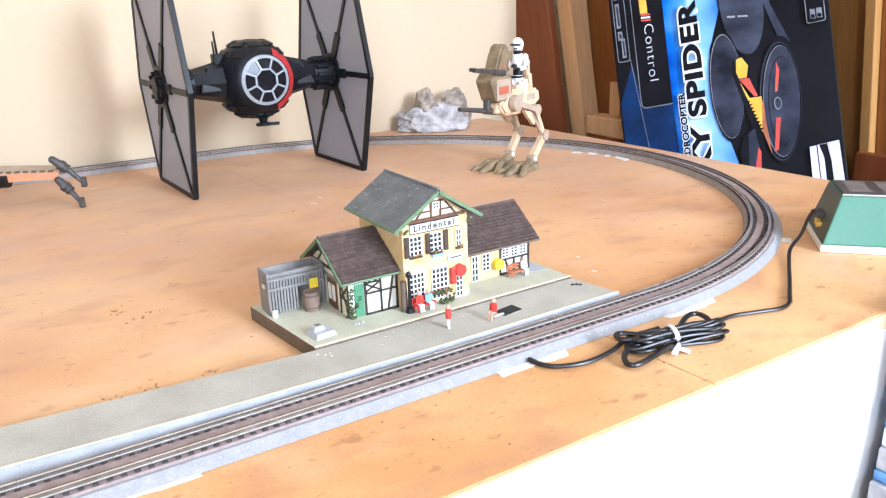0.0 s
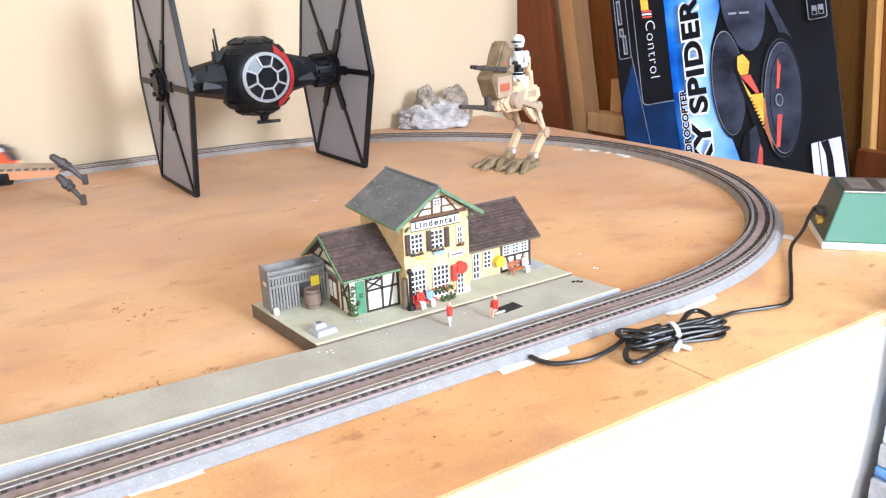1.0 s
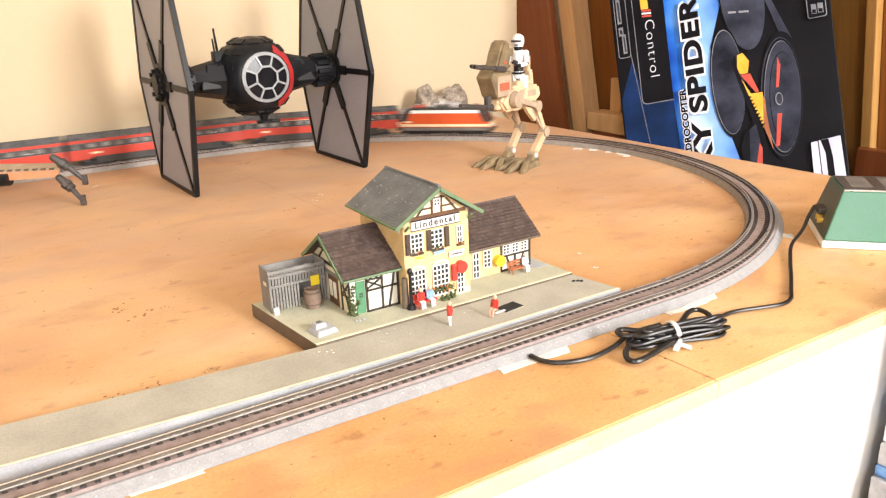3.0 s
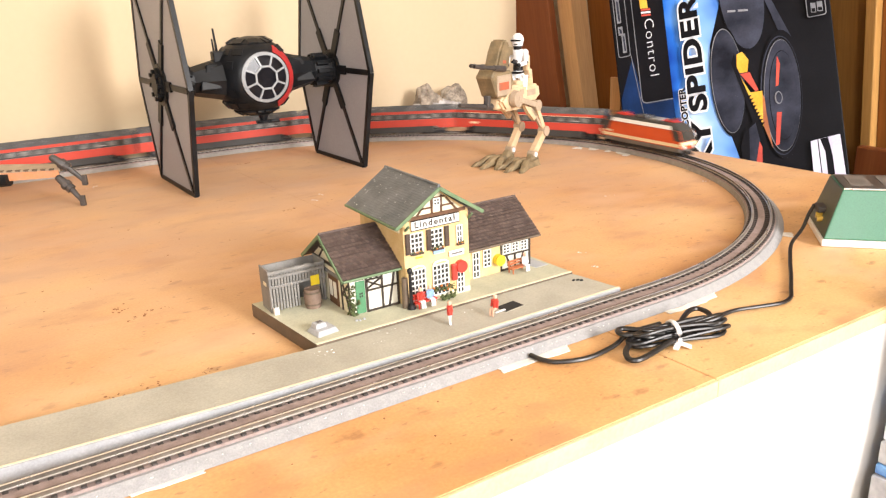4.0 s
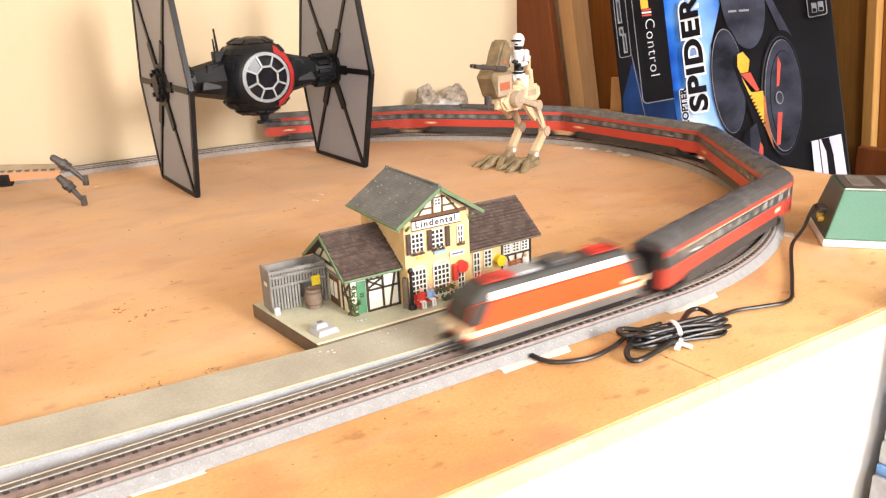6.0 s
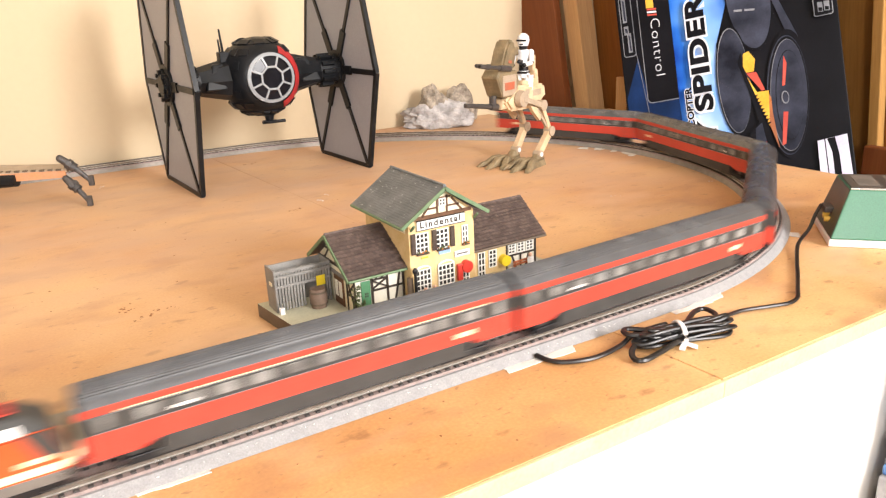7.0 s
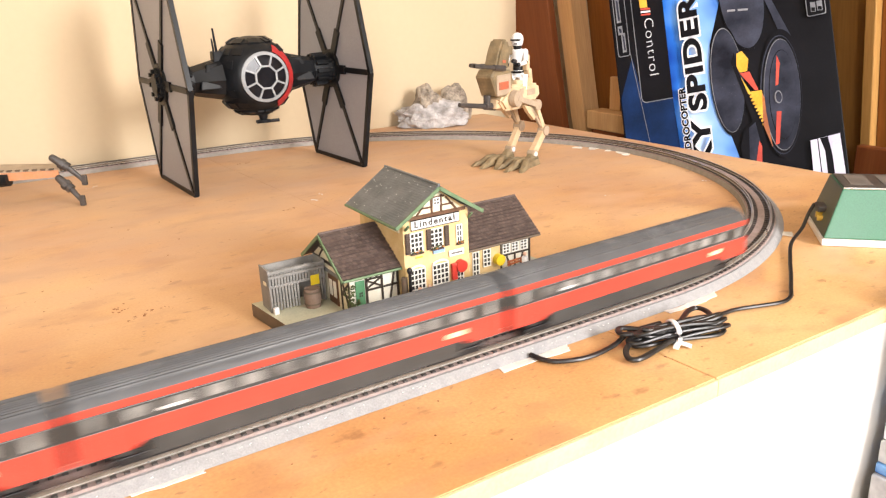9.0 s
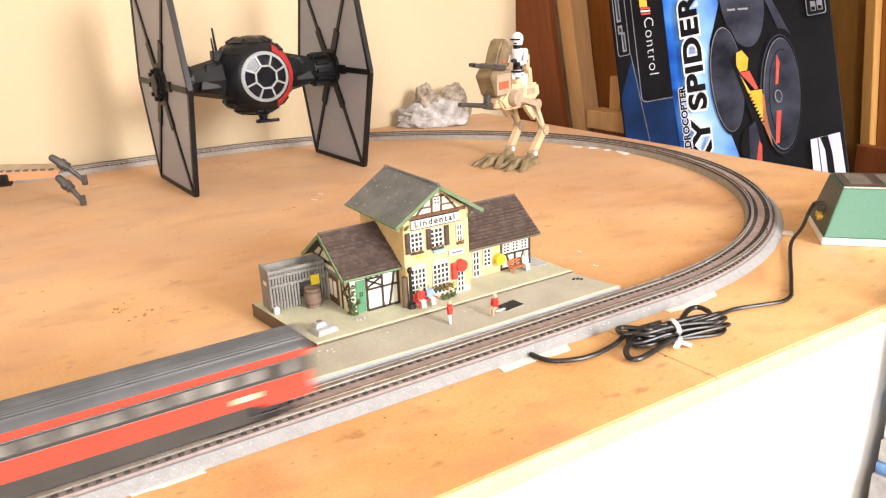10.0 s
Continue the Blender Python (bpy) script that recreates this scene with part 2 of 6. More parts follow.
M_CARDNAVY = surf("navy_card", (0.005, 0.012, 0.035), (0.010, 0.035, 0.13), 9.0, 300.0, 0.45, bump=0.02, spec=0.08)
M_CARDGREY = surf("grey_printed_card", (0.12, 0.125, 0.145), (0.26, 0.27, 0.30), 22.0, 300.0, 0.45, bump=0.02, spec=0.1)
M_CARDRED = surf("red_printed_card", (0.62, 0.10, 0.07), (0.45, 0.07, 0.055), 22.0, 300.0, 0.45, bump=0.02, spec=0.1)
M_CARDORANGE = surf("orange_printed_card", (0.42, 0.14, 0.04), (0.30, 0.09, 0.03), 22.0, 300.0, 0.3, bump=0.02)
M_CARDWHITE = surf("white_printed_card", (0.74, 0.76, 0.82), (0.70, 0.72, 0.79), 22.0, 300.0, 0.45, bump=0.02, spec=0.1)
M_CARDLILAC = surf("pale_lilac_card", (0.52, 0.50, 0.66), (0.68, 0.66, 0.80), 22.0, 300.0, 0.45, bump=0.02, spec=0.1)
M_CARDYEL = surf("yellow_printed_card", (0.72, 0.36, 0.04), (0.70, 0.45, 0.07), 30.0, 300.0, 0.45, bump=0.02, spec=0.1)
M_CARDGLASS = surf("smoky_printed_card", (0.010, 0.011, 0.018), (0.05, 0.056, 0.085), 14.0, 300.0, 0.45, bump=0.02, spec=0.08)
M_FOIL = surf("blue_wrapper", (0.03, 0.12, 0.42), (0.25, 0.50, 0.75), 26.0, 120.0, 0.2, bump=0.5, dist=0.004)
M_FOILDK = surf("dark_wrapper", (0.04, 0.035, 0.05), (0.10, 0.09, 0.10), 26.0, 120.0, 0.25, bump=0.4, dist=0.004)
M_FOILGREY = surf("silver_wrapper", (0.30, 0.30, 0.32), (0.55, 0.54, 0.55), 26.0, 120.0, 0.25, bump=0.5, dist=0.004)


def blue_card():
    """Printed blue that pales across the band, as on the carton."""
    m = surf("blue_printed_card", (0.02, 0.10, 0.45), (0.03, 0.14, 0.55), 15.0, 300.0, 0.45, bump=0.02, spec=0.08)
    nt = m.node_tree
    n, ln = nt.nodes, nt.links.new
    co, sep, ramp, wob, add = n.new("ShaderNodeTexCoord"), n.new("ShaderNodeSeparateXYZ"), n.new("ShaderNodeValToRGB"), n.new("ShaderNodeTexNoise"), n.new("ShaderNodeMath")
    wob.inputs["Scale"].default_value = 14
    add.operation, add.inputs[1].default_value = "MULTIPLY_ADD", 0.07
    ln(co.outputs["Object"], sep.inputs[0])
    ln(co.outputs["Object"], wob.inputs[0])
    ln(wob.outputs[0], add.inputs[0])
    ln(sep.outputs["X"], add.inputs[2])
    rng = n.new("ShaderNodeMapRange")
    rng.inputs[1].default_value, rng.inputs[2].default_value = 0.120, 0.225
    ln(add.outputs[0], rng.inputs[0])
    el = ramp.color_ramp.elements
    el[0].color, el[1].color = (0.008, 0.055, 0.33, 1), (0.06, 0.18, 0.55, 1)
    for p_, c_ in ((0.16, (0.02, 0.14, 0.58, 1)), (0.34, (0.12, 0.33, 0.78, 1)), (0.46, (0.55, 0.70, 0.90, 1)), (0.60, (0.28, 0.48, 0.84, 1)), (0.80, (0.17, 0.36, 0.78, 1))):
        e = el.new(p_)
        e.color = c_
    ln(rng.outputs[0], ramp.inputs[0])
    ln(ramp.outputs[0], n["Principled BSDF"].inputs["Base Color"])
    return m


M_CARDBLUE = blue_card()


# ---- building helpers ----
def part(name, bm, material, parent=None, label="", m=None, smooth=False):
    me = bpy.data.meshes.new(name)
    bmesh.ops.recalc_face_normals(bm, faces=bm.faces[:])
    if smooth:
        for f in bm.faces:
            f.smooth = True
    bm.to_mesh(me)
    bm.free()
    for one in material if isinstance(material, (list, tuple)) else [material]:
        me.materials.append(one)
    if smooth:
        me.set_sharp_from_angle(angle=radians(40))
    ob = new(name, me)
    if parent:
        ob.parent = parent
    if m:
        ob.matrix_basis = m
    return tagged(ob, label)


def thing(name, m, label, category, group="", kind=""):
    ob = new(name)
    ob.empty_display_size = 0.02
    ob.matrix_basis = m
    return tagged(ob, label, category, group, kind)


def bx(bm, x0, x1, y0, y1, z0, z1, bevel=0.0, m=None, mi=0, taper=None):
    """A block; taper: (left, right, front, back) by which its top is drawn in."""
    got = bmesh.ops.create_cube(bm, size=1)["verts"]
    for v in got:
        a, b, c = v.co.x + .5, v.co.y + .5, v.co.z + .5
        v.co = Vector((x0 + a * (x1 - x0), y0 + b * (y1 - y0), z0 + c * (z1 - z0)))
        if taper and c > .5:
            v.co.x += taper[0] if a < .5 else -taper[1]
            v.co.y += taper[2] if b < .5 else -taper[3]
        if m:
            v.co = m @ v.co
    faces = {f for v in got for f in v.link_faces}
    for f in faces:
        f.material_index = mi
    if bevel:
        es = {e for v in got for e in v.link_edges}
        bmesh.ops.bevel(bm, geom=list(es), offset=bevel, segments=2, affect="EDGES", profile=0.5, material=mi)
    return bm


def block(*a, **k):
    return bx(bmesh.new(), *a, **k)


def rod(bm, a, b, r0, r1=None, seg=12, mi=0):
    a, b = Vector(a), Vector(b)
    m = Matrix.Translation((a + b) / 2) @ (b - a).to_track_quat("Z", "Y").to_matrix().to_4x4()
    got = bmesh.ops.create_cone(bm, cap_ends=True, segments=seg, radius1=r0, radius2=r0 if r1 is None else r1, depth=(b - a).length, matrix=m)["verts"]
    for f in {f for v in got for f in v.link_faces}:
        f.material_index = mi
    return bm


def ball(bm, c, r, sub=2, squash=(1, 1, 1), mi=0):
    got = bmesh.ops.create_icosphere(bm, subdivisions=sub, radius=1.0)["verts"]
    for v in got:
        v.co = Vector((c[0] + v.co.x * r * squash[0], c[1] + v.co.y * r * squash[1], c[2] + v.co.z * r * squash[2]))
    for f in {f for v in got for f in v.link_faces}:
        f.material_index = mi
    return bm


def slab(bm, pts, d, mi=0):
    """A flat shape through pts, made d thick (a vector)."""
    d = Vector(d)
    lo = [bm.verts.new(Vector(q)) for q in pts]
    hi = [bm.verts.new(Vector(q) + d) for q in pts]
    fs = [bm.faces.new(lo[::-1]), bm.faces.new(hi)]
    k = len(pts)
    for i in range(k):
        fs.append(bm.faces.new((lo[i], lo[(i + 1) % k], hi[(i + 1) % k], hi[i])))
    for f in fs:
        f.material_index = mi
    return bm


def bar(bm, a, b, w, t, n=(0, -1, 0), mi=0):
    """A flat timber from a to b, w wide, standing t out along n."""
    a, b, n = Vector(a), Vector(b), Vector(n).normalized()
    s = (b - a).cross(n).normalized() * w / 2
    return slab(bm, [a - s, b - s, b + s, a + s], n * t, mi)


def glide(pts, per=6):
    """A smooth line through pts."""
    q = [Vector(p_) for p_ in pts]
    q = [2 * q[0] - q[1]] + q + [2 * q[-1] - q[-2]]
    out = []
    for i in range(1, len(q) - 2):
        for k in range(per):
            t = k / per
            out.append(0.5 * (2 * q[i] + (q[i + 1] - q[i - 1]) * t + (2 * q[i - 1] - 5 * q[i] + 4 * q[i + 1] - q[i + 2]) * t * t + (3 * q[i] - q[i - 1] - 3 * q[i + 1] + q[i + 2]) * t ** 3))
    return out + [q[-2]]


def tube(bm, pts, r, seg=8, flat=1.0):
    rings = []
    for i, q in enumerate(pts):
        d = (pts[min(i + 1, len(pts) - 1)] - pts[max(i - 1, 0)]).normalized()
        s = d.cross(Vector((0, 0, 1)))
        s = s.normalized() if s.length > 1e-4 else Vector((1, 0, 0))
        u_ = s.cross(d)
        rings.append([bm.verts.new(q + s * math.cos(2 * math.pi * k / seg) * r * flat + u_ * math.sin(2 * math.pi * k / seg) * r) for k in range(seg)])
    for a, b in zip(rings, rings[1:]):
        for k in range(seg):
            bm.faces.new((a[k], a[(k + 1) % seg], b[(k + 1) % seg], b[k]))
    bm.faces.new(rings[0])
    bm.faces.new(rings[-1][::-1])
    return bm


def letters(text, size, material, parent, m, label="", bold=0.0, squeeze=1.0, name="lettering", deep=0.0002, space=1.0):
    cu = bpy.data.curves.new(name, "FONT")
    cu.body, cu.size, cu.extrude, cu.offset = text, size, deep, bold
    cu.align_x, cu.align_y, cu.space_character = "LEFT", "CENTER", space
    tmp = bpy.data.objects.new("tmp", cu)
    scene.collection.objects.link(tmp)
    me = bpy.data.meshes.new_from_object(tmp.evaluated_get(bpy.context.evaluated_depsgraph_get()))
    bpy.data.objects.remove(tmp)
    me.transform(Matrix.Diagonal((squeeze, 1, 1, 1)))
    me.materials.clear()
    me.materials.append(material)
    ob = new(name, me)
    ob.parent = parent
    ob.matrix_basis = m
    return tagged(ob, label)


# ---- the room ----
def room():
    st = dict(kind="structure")
    bm = bmesh.new()
    bx(bm, -3.3, 2.3, 0.966, 1.06, -0.78, 1.75)
    tagged(part("wall_north", bm, M_WALL), "cream painted plaster wall behind the layout table", "wall", **st)
    bm = bmesh.new()
    xs = [(-3.3, -2.2), (-1.3, 0.05), (1.15, 2.3)]
    for a, b in xs:
        bx(bm, a, b, -2.6, -2.5, -0.78, 1.75)
    for a, b in ((-2.2, -1.3), (0.05, 1.15)):
        bx(bm, a, b, -2.6, -2.5, -0.78, 0.375)
        bx(bm, a, b, -2.6, -2.5, 1.525, 1.75)
    tagged(part("wall_south", bm, M_PLASTER), "pale plaster wall with two windows", "wall", **st)
    for a, b, nm in ((-2.2, -1.3, "window_1"), (0.05, 1.15, "window_2")):
        bm = bmesh.new()
        for q in ((a, a + .05, .375, 1.525), (b - .05, b, .375, 1.525), (a + .05, b - .05, .375, .425), (a + .05, b - .05, 1.475, 1.525), ((a + b) / 2 - .03, (a + b) / 2 + .03, .425, 1.475)):
            bx(bm, q[0], q[1], -2.58, -2.53, q[2], q[3])
        tagged(part(nm, bm, M_WHITE), "white framed window letting in daylight", "window", **st)
    tagged(part("wall_east", block(2.3, 2.4, -2.6, 1.06, -.78, 1.75), M_WALL), "cream painted plaster side wall", "wall", **st)
    tagged(part("wall_west", block(-3.4, -3.3, -2.6, 1.06, -.78, 1.75), M_WALL), "cream painted plaster side wall", "wall", **st)
    tagged(part("floor", block(-3.4, 2.4, -2.6, 1.06, -.86, -.78), M_FLOOR), "brown wooden floor below the table", "floor", **st)
    tagged(part("ceiling", block(-3.4, 2.4, -2.6, 1.06, 1.75, 1.83), M_PLASTER), "plain white plaster ceiling", "ceiling", **st)


room()


# ---- the table ----
def table():
    t = thing("layout_table", pose(0, 0, 0), "large hardboard layout table with white front panel", "table")
    g = 0.0005
    left = [(-2.95, -.121), (-.069 - g, -.121), (-.0764 - g, -.008), (-.0790, .031), (-.140, .964), (-2.95, .964)]
    right = [(-.069 + g, -.121), (.522, -.121), (.492, .964), (-.13996, .964), (-.07896, .031), (-.0764 + g, -.008)]
    for pts in (left, right):
        bm = slab(bmesh.new(), [(x, y, -.016) for x, y in pts], (0, 0, .016))
        bmesh.ops.bevel(bm, geom=[e for e in bm.edges if all(v.co.z > -.001 for v in e.verts)], offset=.0006, segments=1, affect="EDGES")
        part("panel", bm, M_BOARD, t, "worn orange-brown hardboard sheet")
    part("edging", block(-2.95, -.0694, -.1235, -.1212, -.0135, -.0006, .0003), M_EDGE, t, "cream edging strip")
    part("edging", block(-.0690, .522, -.1235, -.1212, -.0135, -.0006, .0003), M_EDGE, t, "cream edging strip")
    part("front_panel", block(-2.95, .522, -.1236, -.1214, -.76, -.0138, .0003), M_WHITE, t, "plain white laminate front")
    for x in (-2.9, -1.3, .44):
        for y in (-.06, .86):
            part("leg", block(x, x + .045, y, y + .045, -.78, -.0165, .002), M_PALEWOOD, t)


table()

# ---- the railway ----
R1, A1, R2, A2 = 0.429, radians(120), 0.57, radians(178.5)
U_LEFT, U_BACK = -2.45, 4.05


def along(u, off=0.0):
    """Place and heading of the track, u metres from the near end of its curve, off metres to the outside."""
    xa, ya = R1 * math.sin(A1), R1 * (1 - math.cos(A1))
    if u < 0:
        x, y, h = u, 0.0, 0.0
    elif u < R1 * A1:
        h = u / R1
        x, y = R1 * math.sin(h), R1 * (1 - math.cos(h))
    else:
        v = u - R1 * A1
        h = min(A2, A1 + v / R2)
        w = max(0.0, v - R2 * (A2 - A1))
        x = xa + R2 * (math.sin(h) - math.sin(A1)) + w * math.cos(h)
        y = ya - R2 * (math.cos(h) - math.cos(A1)) + w * math.sin(h)
    return x + off * math.sin(h), y - off * math.cos(h), h


def stations(u0, u1):
    us = [u0]
    while us[-1] < u1 - 1e-6:
        us.append(min(u1, us[-1] + (0.012 if -0.02 < us[-1] < 1.52 else 0.06)))
    return us


def sweep(profile, u0, u1, mats=None):
    """Draws a closed profile of (off, z) along the track."""
    bm = bmesh.new()
    rings = []
    for u in stations(u0, u1):
        ring = []
        for o, z in profile:
            x, y, _ = along(u, o)
            ring.append(bm.verts.new((x, y, z)))
        rings.append(ring)
    k = len(profile)
    for a, b in zip(rings, rings[1:]):
        for i in range(k):
            f = bm.faces.new((a[i], a[(i + 1) % k], b[(i + 1) % k], b[i]))
            f.material_index = mats[i] if mats else 0
    bm.faces.new(rings[0])
    bm.faces.new(rings[-1][::-1])
    return bm


def railway():
    t = thing("railway_track", pose(0, 0, 0), "two-rail model railway track on grey painted ballast bed", "railway track")
    # the inner slope takes the darker colour that stands for its shade
    part("ballast_bed", sweep([(-.0168, .0002), (-.0148, .0062), (.0172, .0062), (.0236, .0004)], U_LEFT, U_BACK, (1, 0, 0, 0)), [M_BED, M_BEDSHADE], t, "speckled blue-grey ballast strip")
    part("track_base", sweep([(-.0142, .006), (-.0136, .0078), (.0144, .0078), (.0150, .006)], U_LEFT, U_BACK), M_BASE, t, "brown moulded track base")
    part("infill", sweep([(-.0038, .0076), (-.0034, .0093), (.0034, .0093), (.0038, .0076)], U_LEFT, U_BACK), M_BASE, t, "mauve-brown gravel between the rails")
    for o in (-.0088, .0100):
        part("rail", sweep([(o - .0014, .0086), (o - .0014, .0092), (o - .0005, .0096), (o - .0008, .0121), (o + .0008, .0121), (o + .0005, .0096), (o + .0014, .0092), (o + .0014, .0086)], U_LEFT, U_BACK, (1, 0, 1, 0, 1, 0, 1, 1)), [M_RAIL, M_RAILSIDE], t, "nickel silver rail")
    bm = block(-.0017, .0017, -.0140, .0132, .0070, .0088, taper=(.0003, .0003, .0003, .0003))
    first = part("sleeper", bm, M_SLEEPER, t)
    rest = bmesh.new()
    k = 0
    u = U_LEFT + .01
    while u < U_BACK - .01:
        x, y, h = along(u)
        m = Matrix.Translation((x, y, 0)) @ Matrix.Rotation(h, 4, "Z")
        if -.62 < u < 1.52:
            ob = first if k == 0 else new("sleeper", first.data)
            ob.parent = t
            ob.matrix_basis = m
            k += 1
        else:
            bx(rest, -.0015, .0015, -.0138, .0130, .0070, .0087, m=m)
        u += .0074
    tagged(part("sleepers_beyond", rest, M_SLEEPER, t), kind="stuff")


railway()


def platform():
    t = thing("station_platform", pose(0, 0, 0), "long grey-green platform with pale painted kerb", "platform")
    front = [(-.022, .0178), (-.2, .0166), (-.36, .0212), (-.5, .0296), (-2.3, .040)]
    back = [(-2.3, .095), (-.5, .0835), (-.279, .0676), (-.031, .0692)]
    pts = [(x, y + .003) for x, y in front] + back
    part("deck", slab(bmesh.new(), [(x, y, .0003) for x, y in pts], (0, 0, .0102)), M_PLAT, t, "matt grey-green deck")
    for (a, b), (c, d) in zip(front, front[1:]):
        part("kerb", slab(bmesh.new(), [(a, b, .0003), (c, d, .0003), (c, d + .0028, .0003), (a, b + .0028, .0003)], (0, 0, .0107)), M_KERB, t, "pale grey kerb")
        part("kerb_line", slab(bmesh.new(), [(a, b + .0012, .0109), (c, d + .0012, .0109), (c, d + .0030, .0109), (a, b + .0030, .0109)], (0, 0, .0004)), M_CREAM, t, "cream line along the kerb")
    # an open cable socket in the deck
    bm = bmesh.new()
    bx(bm, -.010, .010, -.0065, .0065, .0104, .0109, .0003)
    part("socket_frame", bm, M_PLAT, t, "", pose(-.121, .0425, 0, 0, 0, 8))
    part("socket", block(-.0098, .0098, -.0062, .0062, .0107, .0112), M_HOLE, t, "open dark cable socket", pose(-.121, .0425, 0, 0, 0, 8))
    part("socket_tag", block(-.005, .005, -.001, .001, .0112, .0118), M_FIG, t, "white plastic strip", pose(-.1335, .0385, 0, 0, 0, 5))
    bm = bmesh.new()
    for x, y in ((-.0415, .0555), (-.038, .054), (-.036, .0515)):
        ball(bm, (x, y, .0108), .0016, 1, (1.3, .9, .7))
    part("screw_hole", bm, M_HOLE, t, "dark broken fixing hole")


platform()
random.seed(5)


def litter(name, label, spots, material, r0, r1, flat=.35):
    bm = bmesh.new()
    for x, y, z in spots:
        r = random.uniform(r0, r1)
        n0 = len(bm.verts)
        ball(bm, (x, y, z + r * flat * .6), r, 1, (random.uniform(.7, 1.5), random.uniform(.7, 1.5), flat))
        bm.verts.ensure_lookup_table()
        for v in bm.verts[n0:]:
            v.co += Vector((random.uniform(-.3, .3), random.uniform(-.3, .3), 0)) * r
    return tagged(part(name, bm, material), label, "debris", kind="stuff")


litter("paint_flecks", "tiny white flecks scattered on the grey ballast", [(random.uniform(-.6, -.02), random.uniform(-.0215, -.0138), .0046) for _ in range(220)], M_FLECK, .0002, .0006)
litter("plaster_crumbs", "white plaster crumbs lying on the hardboard", [(x + random.gauss(0, .003), y + random.gauss(0, .003), 0) for x, y in ((.02, .09), (.035, .13), (-.10, .51), (-.08, .53), (-.34, .80), (.36, .25), (.21, .27), (.06, .87), (.04, .84), (-.33, .81)) for _ in range(3)], M_FLECK, .0004, .0014)
litter("dirt_specks", "small dark dirt specks lying on the hardboard", [(random.uniform(-.55, .3), random.uniform(.05, .6), 0) for _ in range(70)] + [(random.uniform(-.4, .2), random.uniform(-.115, -.03), 0) for _ in range(14)] + [(x + random.gauss(0, .006), y + random.gauss(0, .003), 0) for x, y in ((-.384, .265), (-.377, .238), (-.359, .246), (-.354, .099), (-.398, .103), (-.417, .102), (-.10, .817), (-.137, .488)) for _ in range(9)], M_SCUFF, .0003, .0012)
litter("platform_scraps", "white glue scraps stuck to the platform", [(x + random.gauss(0, .004), y + random.gauss(0, .002), .0104) for x, y in ((-.281, .057), (-.277, .053), (-.225, .062), (-.21, .050), (-.235, .047), (-.15, .058)) for _ in range(4)], M_FLECK, .0002, .0008)


def tape(pts, z, label):
    bm = bmesh.new()
    ring = []
    for (a, b), (c, d) in zip(pts, pts[1:] + pts[:1]):
        for k in range(5):
            s = k / 5
            ring.append((a + (c - a) * s + random.uniform(-.0009, .0009), b + (d - b) * s + random.uniform(-.0009, .0009), z))
    slab(bm, ring, (0, 0, .0005))
    tagged(part("tape_scrap", bm, M_TAPE), label, "tape")


tape([(-.43, -.0222), (-.388, -.0225), (-.389, -.0262), (-.428, -.0258)], .0003, "torn white tape strip along the ballast edge")
tape([(-.181, -.0228), (-.116, -.0238), (-.121, -.0315), (-.180, -.0305)], .0003, "torn white tape strip along the ballast edge")
tape([(-.012, -.0240), (.022, -.0236), (.052, -.0195), (.046, -.0275), (.018, -.0305), (-.012, -.0285)], .0003, "torn white tape strip along the ballast edge")
tape([(.222, .058), (.232, .064), (.247, .040), (.236, .030)], .0003, "white tape scrap beside the green transformer")
for cx_, cy_, r_ in ((.385, .535, .009), (.402, .512, .011), (.405, .482, .007), (.412, .455, .013), (.404, .440, .008)):
    tape([(cx_ + r_ * random.uniform(.5, 1.2) * math.cos(k * math.pi / 4), cy_ + r_ * random.uniform(.5, 1.2) * math.sin(k * math.pi / 4)) for k in range(8)], .0003, "dried whitish glue smear beside the track")


